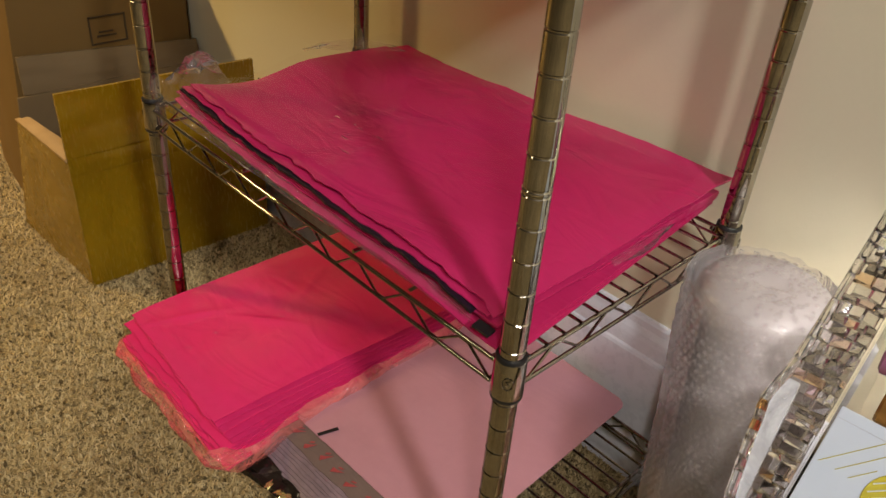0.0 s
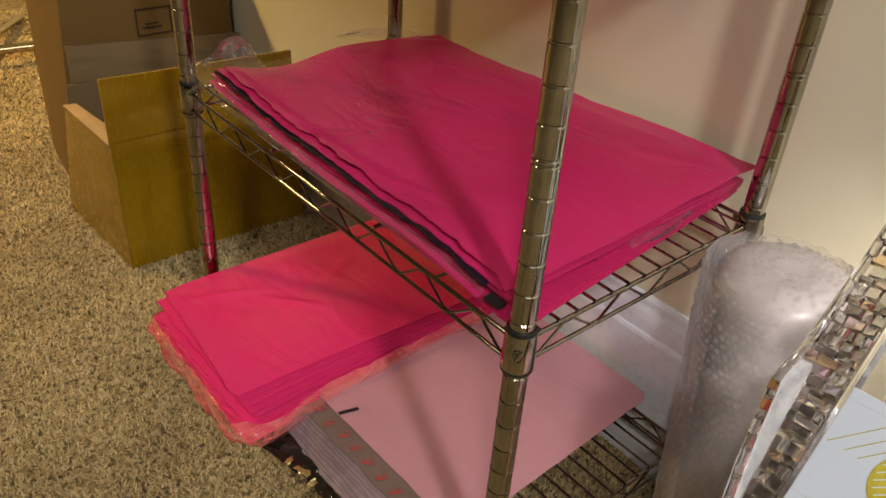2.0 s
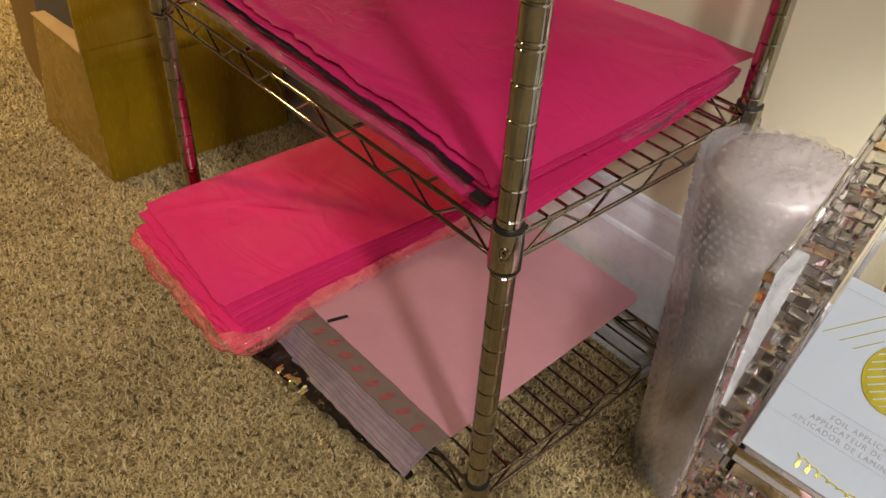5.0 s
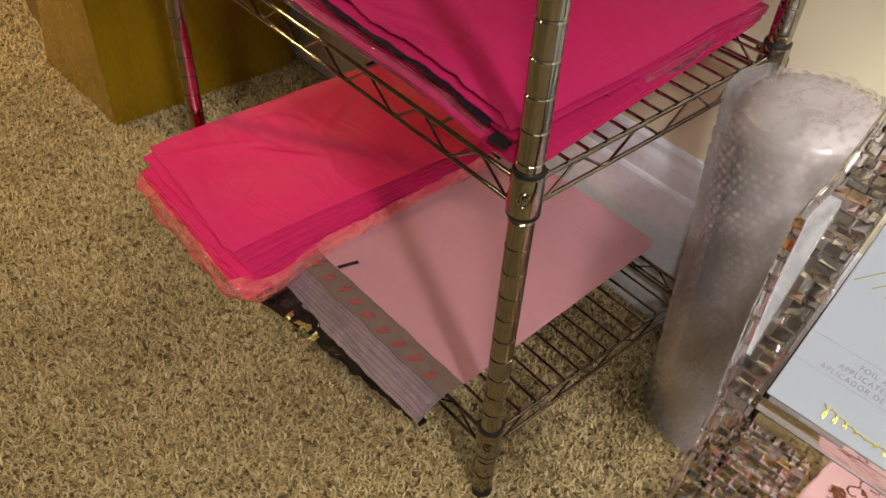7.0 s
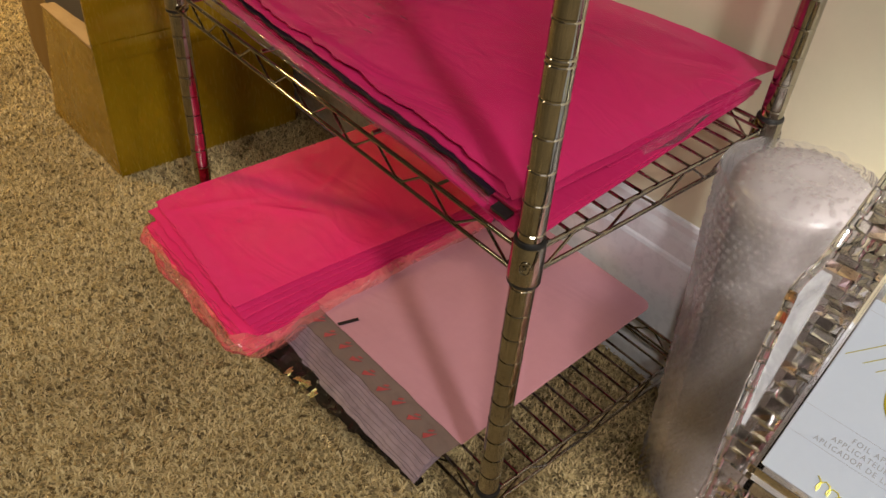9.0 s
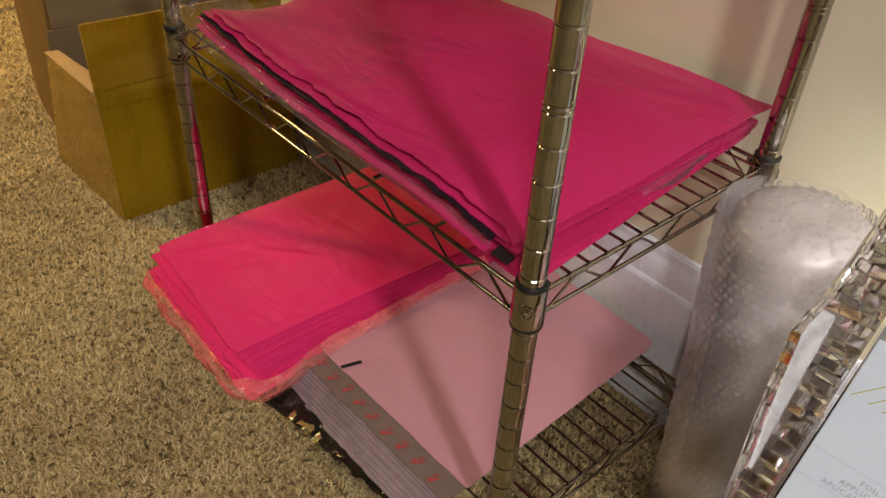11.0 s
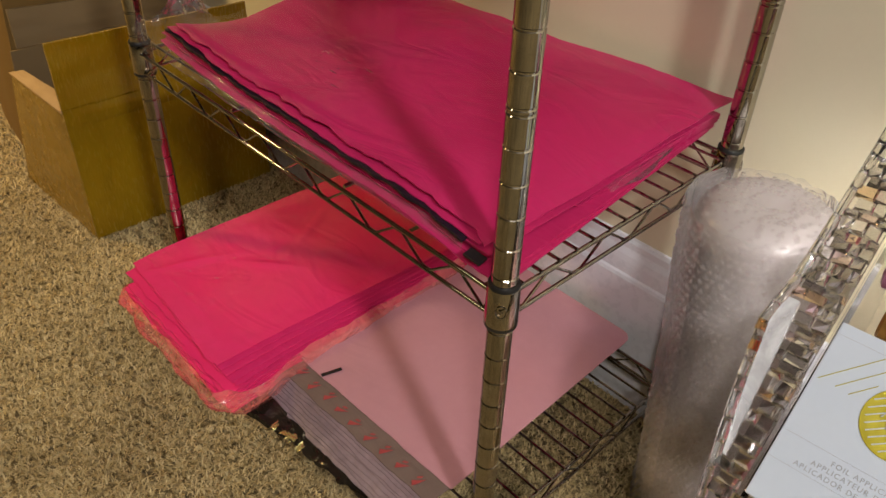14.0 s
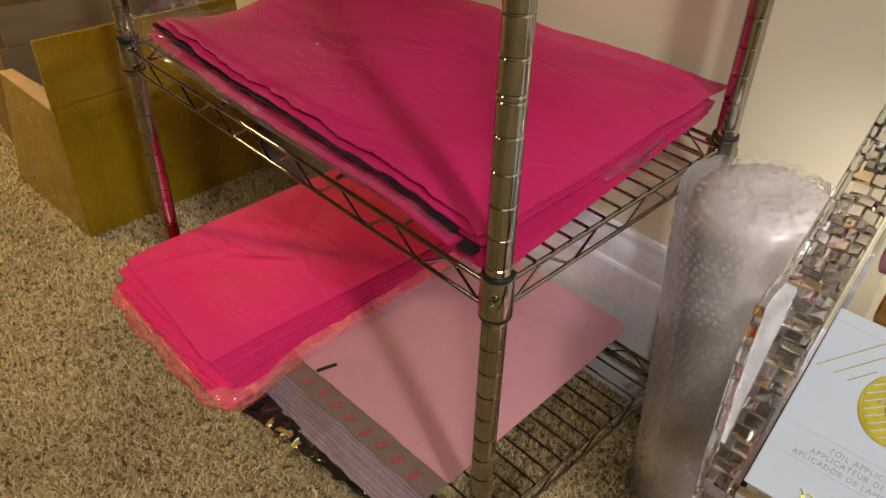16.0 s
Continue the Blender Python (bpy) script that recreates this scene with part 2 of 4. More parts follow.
def again(ob, m, parent=None):
    """Another object on the same mesh."""
    o = ob.copy()
    scene.collection.objects.link(o)
    o.parent = parent or ob.parent
    o.matrix_basis = m
    return o


def thing(name, m, label, category, group=""):
    ob = new(name)
    ob.empty_display_size = 0.05
    ob.matrix_basis = m
    return tagged(ob, label, category, group)


def box(bm, x0, x1, y0, y1, z0, z1, bevel=0.0):
    r = bmesh.ops.create_cube(bm, size=1, matrix=Matrix.LocRotScale(((x0 + x1) / 2, (y0 + y1) / 2, (z0 + z1) / 2), None, (x1 - x0, y1 - y0, z1 - z0)))
    if bevel:
        edges = list({e for v in r["verts"] for e in v.link_edges})
        bmesh.ops.bevel(bm, geom=edges, offset=bevel, segments=2, affect="EDGES", profile=0.6)
    return bm


def lathe(bm, profile, seg=24, centre=(0, 0, 0)):
    """Turns (radius, z) pairs round the z axis; closed at both ends."""
    rings = []
    for r, z in profile:
        rings.append([bm.verts.new((centre[0] + r * math.cos(2 * math.pi * i / seg), centre[1] + r * math.sin(2 * math.pi * i / seg), centre[2] + z)) for i in range(seg)])
    for a, b in zip(rings, rings[1:]):
        for i in range(seg):
            bm.faces.new((a[i], a[(i + 1) % seg], b[(i + 1) % seg], b[i]))
    bm.faces.new(list(reversed(rings[0])))
    bm.faces.new(rings[-1])
    return bm


def tube(bm, pts, r, seg=8, shrink=1.0):
    """A round rod along the points."""
    pts = [Vector(p) for p in pts]
    rings = []
    for i, p in enumerate(pts):
        way = (pts[min(i + 1, len(pts) - 1)] - pts[max(i - 1, 0)]).normalized()
        side = way.cross(Vector((0.31, 0.17, 0.93)) if abs(way.z) < 0.9 else Vector((1, 0.2, 0))).normalized()
        up = side.cross(way)
        k = r * (1 + (shrink - 1) * i / max(1, len(pts) - 1))
        rings.append([bm.verts.new(p + k * (math.cos(2 * math.pi * j / seg) * side + math.sin(2 * math.pi * j / seg) * up)) for j in range(seg)])
    for a, b in zip(rings, rings[1:]):
        for j in range(seg):
            bm.faces.new((a[j], a[(j + 1) % seg], b[(j + 1) % seg], b[j]))
    bm.faces.new(rings[0])
    bm.faces.new(list(reversed(rings[-1])))
    return bm


def slab(bm, place, nu, nv, thick):
    """A curved sheet with thickness: place(u, v) gives its upper face."""
    top = [[bm.verts.new(place(i / nu, j / nv)) for j in range(nv + 1)] for i in range(nu + 1)]
    low = [[bm.verts.new(v.co - Vector((0, 0, thick))) for v in row] for row in top]
    for i in range(nu):
        for j in range(nv):
            bm.faces.new((top[i][j], top[i + 1][j], top[i + 1][j + 1], top[i][j + 1]))
            bm.faces.new((low[i][j + 1], low[i + 1][j + 1], low[i + 1][j], low[i][j]))
    for i in range(nu):
        bm.faces.new((top[i + 1][0], top[i][0], low[i][0], low[i + 1][0]))
        bm.faces.new((top[i][nv], top[i + 1][nv], low[i + 1][nv], low[i][nv]))
    for j in range(nv):
        bm.faces.new((top[0][j], top[0][j + 1], low[0][j + 1], low[0][j]))
        bm.faces.new((top[nu][j + 1], top[nu][j], low[nu][j], low[nu][j + 1]))
    return bm


def skin(bm, place, nu, nv):
    """A single curved film."""
    g = [[bm.verts.new(place(i / nu, j / nv)) for j in range(nv + 1)] for i in range(nu + 1)]
    for i in range(nu):
        for j in range(nv):
            bm.faces.new((g[i][j], g[i + 1][j], g[i + 1][j + 1], g[i][j + 1]))
    return bm


def wob(x, y, z, scale, seed=0.0):
    return noise.noise(Vector((x * scale + seed * 7.3, y * scale - seed * 3.1, z * scale + seed)))


def sheet_place(fl, fr, br, bl, amp, seed, ragged=0.0015, extra=None):
    fl, fr, br, bl = (Vector(p) for p in (fl, fr, br, bl))

    def place(u, v):
        p = fl.lerp(fr, u).lerp(bl.lerp(br, u), v)
        edge = min(u, 1 - u, v, 1 - v)
        if edge == 0:
            k = ragged if v == 0 else ragged * 0.3
            p.x += k * wob(p.x, p.y, 0, 45, seed)
            p.y += k * wob(p.y, p.x, 3, 45, seed + 5) + 0.4 * k * wob(p.x, 0, 3, 140, seed + 5)
        p.z += amp * wob(p.x, p.y, 0, 7, seed) + 0.35 * amp * wob(p.x, p.y, 0, 24, seed + 2)
        if extra:
            p.z += extra(u, v, p)
        return p
    return place


# ---------------------------------------------------------------- the room
X0, X1, Y0, Y1, HIGH = -3.2, 3.4, -3.2, 0.338, 2.45
floor = part("floor", box(bmesh.new(), X0, X1, Y0, Y1 + 0.12, -0.12, -0.001), CARPET)
tagged(floor, "beige carpet with dark brown flecks", "carpet", kind="structure")
# Only the north wall shows; the other three are added, dark to limit bounce.
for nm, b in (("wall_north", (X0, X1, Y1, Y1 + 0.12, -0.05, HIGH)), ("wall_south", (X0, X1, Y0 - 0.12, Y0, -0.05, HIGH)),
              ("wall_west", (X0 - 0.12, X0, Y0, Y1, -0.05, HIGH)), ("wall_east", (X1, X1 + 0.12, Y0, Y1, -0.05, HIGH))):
    tagged(part(nm, box(bmesh.new(), *b), WALL if nm == "wall_north" else DARK_WALL if nm == "wall_south" else DIM_WALL), "smooth cream painted wall" if nm == "wall_north" else "plain unseen wall, kept dark to dim bounce and reflections", "wall", kind="structure")
tagged(part("ceiling", box(bmesh.new(), X0, X1, Y0, Y1, HIGH, HIGH + 0.1), CEILING), "plain painted ceiling", "ceiling", kind="structure")


def baseboard():
    bm = bmesh.new()
    prof = [(0.0, -0.01), (-0.013, -0.01), (-0.013, 0.183), (-0.0115, 0.187), (-0.0095, 0.189), (-0.0095, 0.205), (-0.0085, 0.213), (-0.006, 0.221), (-0.0055, 0.229), (-0.003, 0.233), (0.0, 0.234)]
    a = [bm.verts.new((X0, Y1 + y, z)) for y, z in prof]
    b = [bm.verts.new((X1, Y1 + y, z)) for y, z in prof]
    for i in range(len(prof) - 1):
        bm.faces.new((a[i], a[i + 1], b[i + 1], b[i]))
    bm.faces.new(a), bm.faces.new(list(reversed(b)))
    return part("baseboard", bm, TRIM)


tagged(baseboard(), "tall white moulded baseboard along the wall", "baseboard", kind="structure")


def carpet_pile():
    """Short curled tufts; dense where the camera passes near."""
    rng = np.random.default_rng(4)
    xs, ys = [], []
    for x0, x1, y0, y1, gap in ((-1.0, 0.34, -0.70, 0.322, 0.0027), (-2.3, -1.0, -0.62, 0.322, 0.0042)):
        n = int((x1 - x0) * (y1 - y0) / gap ** 2)
        xs.append(rng.uniform(x0, x1, n)), ys.append(rng.uniform(y0, y1, n))
    x, y = np.concatenate(xs), np.concatenate(ys)
    n = len(x)
    far = np.where(x < -1.0, 1.15, 1.0)
    turn, lean = rng.uniform(0, 2 * np.pi, n), rng.uniform(0.003, 0.0085, n) * far
    h, w = rng.uniform(0.004, 0.0085, n) * far, rng.uniform(0.0006, 0.0012, n) * far
    dx, dy = np.cos(turn), np.sin(turn)
    t2 = turn + rng.uniform(-1.2, 1.2, n)
    ex, ey = np.cos(t2), np.sin(t2)
    z0 = np.full(n, -0.003)
    co = np.empty((n, 5, 3))
    co[:, 0] = np.stack((x - dy * w, y + dx * w, z0), 1)
    co[:, 1] = np.stack((x + dy * w, y - dx * w, z0), 1)
    mx, my = x + dx * lean * 0.5, y + dy * lean * 0.5
    co[:, 2] = np.stack((mx + dy * w, my - dx * w, h * 0.75 - 0.003), 1)
    co[:, 3] = np.stack((mx - dy * w, my + dx * w, h * 0.75 - 0.003), 1)
    co[:, 4] = np.stack((mx + ex * lean, my + ey * lean, h - 0.003), 1)
    b = np.arange(n)[:, None] * 5
    tri = np.concatenate((b + [0, 1, 2], b + [0, 2, 3], b + [3, 2, 4]), 1).reshape(-1, 3)
    me = bpy.data.meshes.new("carpet_pile")
    me.vertices.add(n * 5), me.loops.add(len(tri) * 3), me.polygons.add(len(tri))
    me.vertices.foreach_set("co", co.ravel())
    me.loops.foreach_set("vertex_index", tri.ravel().astype(np.int32))
    me.polygons.foreach_set("loop_start", np.arange(len(tri), dtype=np.int32) * 3)
    me.update(calc_edges=True)
    me.materials.append(PILE)
    return new("carpet_pile", me)


tagged(carpet_pile(), "short curled beige carpet pile with brown flecks", "carpet pile", kind="stuff")

# ---------------------------------------------------------------- the wire shelving unit
LONG, DEEP, PITCH, ZERO, TOP = 0.558, 0.297, 0.0254, 0.343, 0.775
POSTS = [(-0.0025, -0.0020), (-LONG, 0), (0, DEEP), (-LONG, DEEP)]
unit = thing("wire_shelving_unit", pose(0, 0, 0), "chrome wire shelving unit with grooved posts standing on the carpet", "shelving unit")


def groove_post():
    r, d, w = 0.0099, 0.0007, 0.0008
    prof = [(r * 0.7, 0.012), (r, 0.0135)]
    for k in range(-13, 17):
        z = ZERO + k * PITCH
        for g in ((z - 0.0021, z + 0.0021) if k % 8 == 0 and k >= 8 else (z,)):
            prof += [(r, g - w * 1.6), (r - d, g - w * 0.6), (r - d, g + w * 0.6), (r, g + w * 1.6)]
    prof += [(r, TOP - 0.004), (r * 0.8, TOP)]
    return part("post", lathe(bmesh.new(), prof, 28), CHROME, unit, smooth=True)


post = groove_post()
post.matrix_basis = pose(*POSTS[0], 0)
posts = [post] + [again(post, pose(x, y, 0)) for x, y in POSTS[1:]]
foot = part("foot", lathe(bmesh.new(), [(0.0080, -0.002), (0.0104, 0.0), (0.0104, 0.009), (0.0088, 0.0125)], 20), BLACK, posts[0], "black plastic levelling foot", True)
for p in posts[1:]:
    again(foot, pose(0, 0, 0), p)

SHELVES = [0.073, 0.371, 0.705]


def collar_mesh():
    bm = lathe(bmesh.new(), [(0.0101, 0.0045), (0.0127, 0.0045), (0.0130, 0.007), (0.0125, 0.020), (0.0121, 0.0365), (0.0117, 0.0378), (0.0101, 0.0378)], 28)
    for a in (1, 2):
        for z in (0.0065, 0.0275):
            d = 0.0150
            bmesh.ops.create_icosphere(bm, subdivisions=2, radius=0.0030, matrix=Matrix.Translation((d * math.cos(a * math.pi / 2), d * math.sin(a * math.pi / 2), z)))
    return bm


collar = part("collar", collar_mesh(), CHROME, unit, smooth=True)
ring_low = part("sleeve_ring", lathe(bmesh.new(), [(0.0100, 0.0012), (0.0123, 0.0012), (0.0127, 0.0026), (0.0127, 0.0048), (0.0100, 0.0048)], 28), BLACK, collar, "black plastic sleeve edge", True)
ring_top = part("sleeve_ring", lathe(bmesh.new(), [(0.0100, 0.0375), (0.0118, 0.0375), (0.0119, 0.0396), (0.0113, 0.0408), (0.0100, 0.0410)], 28), BLACK, collar, "black plastic sleeve edge", True)


def badge_mesh():
    bm = bmesh.new()
    ring = [(0.0042 * math.cos(t), 0, 0.0055 * math.sin(t)) for t in (2 * math.pi * i / 18 for i in range(19))]
    tube(bm, ring, 0.0005, 6)
    tube(bm, [(0.0022, 0, 0.003), (-0.0015, 0, 0.0022), (0.0012, 0, -0.0002), (-0.002, 0, -0.0026)], 0.0005, 6)
    return bm


badge = part("badge", badge_mesh(), CHROME, collar, "raised maker's oval", True)
FACE = 38
badge.matrix_basis = Matrix.Rotation(radians(FACE), 4, "Z") @ Matrix.Translation((0, -0.0127, 0.0215))
kids = (ring_low, ring_top, badge)
TURNS = (0, -90, 90, 180)
first = True
for z in SHELVES:
    for i, (x, y) in enumerate(POSTS):
        if first:
            collar.matrix_basis, first = pose(x, y, z, 0, 0, TURNS[i]), False
            continue
        c = again(collar, pose(x, y, z, 0, 0, TURNS[i]))
        for kid in kids:
            again(kid, kid.matrix_basis, c)


def zigzag(length, n, low, high):
    pts = []
    for i in range(n + 1):
        z = low if i % 2 == 0 else high
        x = 0.014 + (length - 0.028) * i / n
        pts += [(x - 0.005, 0, z + 0.0008 * (1 if z == low else -1)), (x + 0.005, 0, z + 0.0008 * (1 if z == low else -1))]
    return tube(bmesh.new(), pts, 0.00125, 8)


def straight(length, r, z):
    return tube(bmesh.new(), [(0.011, 0, z), (length * 0.33, 0, z), (length * 0.66, 0, z), (length - 0.011, 0, z)], r, 10)


long_hi = part("rail", straight(LONG, 0.0021, 0.0280), CHROME, unit, smooth=True)
long_lo = part("rail", straight(LONG, 0.0019, 0.0062), CHROME, unit, smooth=True)
long_zz = part("truss_wire", zigzag(LONG, 16, 0.0075, 0.0265), CHROME, unit, smooth=True)
side_hi = part("rail", straight(DEEP, 0.0021, 0.0280), CHROME, unit, smooth=True)
side_lo = part("rail", straight(DEEP, 0.0019, 0.0062), CHROME, unit, smooth=True)
side_zz = part("truss_wire", zigzag(DEEP, 8, 0.0075, 0.0265), CHROME, unit, smooth=True)
deck = part("deck_wire", tube(bmesh.new(), [(-0.0015, 0, 0.0), (LONG * 0.5, 0, 0), (LONG + 0.0015, 0, 0.0)], 0.00145, 8), CHROME, unit, smooth=True)
brace = part("cross_brace", tube(bmesh.new(), [(0.0, 0, -0.0045), (0, DEEP / 2, -0.0045), (0, DEEP, -0.0045)], 0.0021, 8), CHROME, unit, smooth=True)
used = set()


def put(ob, m):
    if ob in used:
        again(ob, m)
    else:
        used.add(ob)
        ob.matrix_basis = m


for z in SHELVES:
    for y in (0, DEEP):
        for ob in (long_hi, long_lo, long_zz):
            put(ob, pose(-LONG, y - 0.005 if y == 0 else y + 0.005, z))
    for x in (0, -LONG):
        for ob in (side_hi, side_lo, side_zz):
            put(ob, pose(x, 0, z, 0, 0, 90))
    for i in range(14):
        put(deck, pose(-LONG, 0.0145 + 0.0206 * i, z + 0.0318))
    for x in (-0.19, -0.37):
        put(brace, pose(x, 0, z + 0.0318))

DECK_LOW, DECK_MID = SHELVES[0] + 0.0333, SHELVES[1] + 0.0333

# ---------------------------------------------------------------- hot pink mailers on the middle shelf
top_pile = thing("mailer_bundle", pose(-0.27, 0.15, DECK_MID), "bundle of hot pink mailers in a clear bag on wire", "mailers", "mailer bundles")
base = Matrix.Translation((0.27, -0.15, -DECK_MID))


def lay(bm):
    bmesh.ops.transform(bm, matrix=base, verts=bm.verts)
    return bm


def curl(x):
    """The pile's far end curls up off the wires."""
    return 0.030 * max(0, min(1.15, (-0.27 - x) / 0.21)) ** 2


def arch(y):
    """The curl is high at both corners of the far end and low between them."""
    return 0.06 + 0.34 * max(0, 1 - y / 0.07) + 0.36 * max(0, min(1, (y - 0.10) / 0.055)) - 0.12 * max(0, min(1, (y - 0.2) / 0.08))


def sag(x, y):
    """How far the sheets sink onto the wires at the near end; the back corner stays up."""
    t = min(1, max(0, (x + 0.13) / 0.105))
    return t * t * (3 - 2 * t) * (0.72 - 0.66 * min(1, max(0, (y - 0.10) / 0.17))) * (1 + 0.10 * math.sin(44 * y + 1.0))


def crest(u, v, p):
    return curl(p.x) * arch(p.y) - sag(p.x, p.y) * (0.42 if p.z > DECK_MID + 0.0165 else 1) * max(0, p.z - DECK_MID - 0.002)


def buckle(u, v, p):
    return crest(u, v, p) + 0.0010 * math.sin(16 * u + 2 * v)


def rolled_front(u, v, p):
    """The lower sheets fold over at the front and droop at their edge."""
    return crest(u, v, p) - 0.0012 * max(0, 1 - v / 0.035) ** 2


rng = random.Random(7)
for i in range(9):
    upper = i >= 5
    z = DECK_MID + 0.0026 + 0.0022 * i + (0.0022 if upper else 0)
    j = [0.0020 * (rng.random() - 0.5) for _ in range(6)]
    fl = (-0.505 + 0.003 * (i % 3) + j[0] * 3, (0.005 if upper else 0.0095 - 0.0022 * i) + j[1], z)
    fr = ((-0.030 + 0.002 * (i - 5) if upper else -0.004 - 0.0016 * i) + j[2], (0.004 if upper else 0.0030 - 0.0016 * i) + j[3], z)
    br = ((-0.027 if upper else -0.034 + 0.001 * i) + j[4], 0.316 + j[5], z + 0.001)
    bl = (-0.492 + j[0], 0.284 + j[2], z + 0.001)
    part("mailer", lay(slab(bmesh.new(), sheet_place(fl, fr, br, bl, 0.0010, 3 + 0.05 * i, 0.002, crest if upper else rolled_front), 60, 40, 0.0011)), PINK, top_pile, "", True)
part("mailer_lining", lay(slab(bmesh.new(), sheet_place((-0.494, 0.0035, 0.4300), (-0.046, -0.0010, 0.4300), (-0.05, 0.20, 0.4305), (-0.48, 0.2, 0.4305), 0.0010, 9, 0.003, buckle), 90, 10, 0.0026)), LINING, top_pile, "black inner lining showing at the open end")
part("mailer", lay(slab(bmesh.new(), sheet_place((-0.492, 0.0062, 0.4330), (-0.032, 0.0030, 0.4320), (-0.024, 0.30, 0.433), (-0.478, 0.27, 0.433), 0.0012, 9.4, 0.003, buckle), 90, 12, 0.0012)), PINK, top_pile, "")


def top_front(u, v, p):
    return buckle(u, v, p) + 0.0024 * max(0, 1 - v / 0.07) * (0.6 + wob(p.x, 0, 0, 22, 4)) - 0.004 * max(0, (u - 0.93) / 0.07) ** 2 * (1 - v)


part("mailer", lay(slab(bmesh.new(), sheet_place((-0.488, 0.0110, 0.4362), (-0.030, 0.0080, 0.4350), (-0.021, 0.322, 0.4445), (-0.456, 0.290, 0.4400), 0.0020, 1.7, 0.006, top_front), 130, 60, 0.0012)), PINK, top_pile, "uppermost mailer with a ragged front edge", True)


def patch_place(u, v):
    p = Vector((-0.036 + 0.016 * u, -0.0105 + 0.008 * v, 0.4275 + 0.0025 * v))
    return p + Vector((0, 0, crest(0.9, 0, p)))


part("print_patch", lay(slab(bmesh.new(), patch_place, 4, 2, 0.0022)), INK, top_pile, "black printed patch")


def bag_place(u, v):
    x, y = -0.486 + 0.446 * u, 0.022 + 0.270 * v
    p = Vector((x, y, 0.4405 + 0.004 * v))
    near = math.exp(-((x + 0.36) ** 2 + (y - 0.12) ** 2) / 0.0011)
    p.z += 0.004 * near * abs(wob(x, y, 4, 85, 2)) + buckle(u, v, p) + 0.0014 * wob(x, y, 0, 14, 8) + 0.0012 * abs(wob(x, y, 1, 40, 3))
    return p


part("bag_film", lay(skin(bmesh.new(), bag_place, 150, 96)), CLEAR_FILM, top_pile, "clear wrinkled plastic bag", True)


def creases(bm, place, spots, seed):
    """Short raised folds of the film, each a flattened ridge."""
    rng = random.Random(seed)
    for u, v, n in spots:
        for _ in range(n):
            a, b, turn = u + 0.05 * rng.uniform(-1, 1), v + 0.07 * rng.uniform(-1, 1), rng.uniform(0, 3.14)
            ln = rng.uniform(0.002, 0.009)
            pts = [place(a + ln * k * math.cos(turn) + 0.004 * math.sin(2 * k), b + ln * k * math.sin(turn)) + Vector((0, 0, 0.0002)) for k in (-1, -0.5, 0, 0.5, 1)]
            tube(bm, pts, rng.uniform(0.0003, 0.0006), 7, 0.5)
    return bm


tagged(part("bag_crease", lay(creases(bmesh.new(), bag_place, ((0.36, 0.23, 14), (0.46, 0.18, 8), (0.44, 0.36, 6), (0.10, 0.86, 7)), 3)), CREASE_FILM, top_pile, "small bright folds in the clear bag", True), kind="stuff")


def bag_front(u, v):
    """The bag's edge stands off in front at the far end and closes in on the sheets."""
    x = -0.548 + 0.50 * u
    s = v * math.pi
    y = 0.002 - (0.015 - 0.013 * u) * math.sin(s) * (0.8 + 0.4 * wob(x, v, 0, 12, 6))
    return Vector((x, y, DECK_MID + 0.001 + 0.016 * v + 0.55 * curl(x) * v + 0.002 * wob(x, v, 2, 25, 7)))


part("bag_edge", lay(skin(bmesh.new(), bag_front, 90, 8)), EDGE_FILM, top_pile, "cloudy rolled edge of the bag", True)


def bag_side(u, v):
    """A slack roll of film along the side, towards the wall."""
    y = 0.150 + 0.135 * u
    s, fat = v * math.pi, math.sin(math.pi * min(1, 0.12 + 0.8 * u))
    return Vector((-0.030 - 0.012 * u + 0.014 * fat * math.sin(s) * (0.8 + 0.5 * wob(y, v, 0, 16, 2)), y, DECK_MID + 0.001 + (0.009 + 0.010 * u) * v + 0.003 * fat * math.sin(s) + 0.0015 * wob(y, v, 1, 30, 5)))


part("bag_edge", lay(skin(bmesh.new(), bag_side, 50, 12)), EDGE_FILM, top_pile, "cloudy rolled edge of the bag", True)


def bag_tip(u, v):
    x, y = -0.550 + 0.052 * u, 0.012 + 0.058 * v
    s = math.sin(u * math.pi) * math.sin(v * math.pi)
    return Vector((x + 0.008 * wob(u, v, 0, 4, 2), y + 0.010 * wob(u, v, 3, 4, 5), 0.434 + 0.030 * s + 0.006 * wob(u, v, 5, 5, 1)))


part("bag_corner", lay(skin(bmesh.new(), bag_tip, 18, 18)), EDGE_FILM, top_pile, "crumpled clear corner of the bag", True)


def bag_back(u, v):
    x = -0.508 + 0.07 * u
    s = math.sin(u * math.pi)
    return Vector((x, 0.17 + 0.10 * u + 0.006 * wob(u, v, 0, 5, 2), 0.450 + 0.014 * v * s + 0.004 * wob(u, v, 5, 7, 1)))


part("bag_corner", lay(skin(bmesh.new(), bag_back, 30, 6)), EDGE_FILM, top_pile, "crumpled clear corner of the bag", True)

# Out of view: a made-up load that shades the wall and pile below.
shade_stack = thing("mailer_bundle", pose(-0.27, 0.15, SHELVES[2] + 0.0333), "unseen flat pink stack added on the top shelf for shade", "mailers", "mailer bundles")
base = Matrix.Translation((0.27, -0.15, -SHELVES[2] - 0.0333))
rng = random.Random(13)
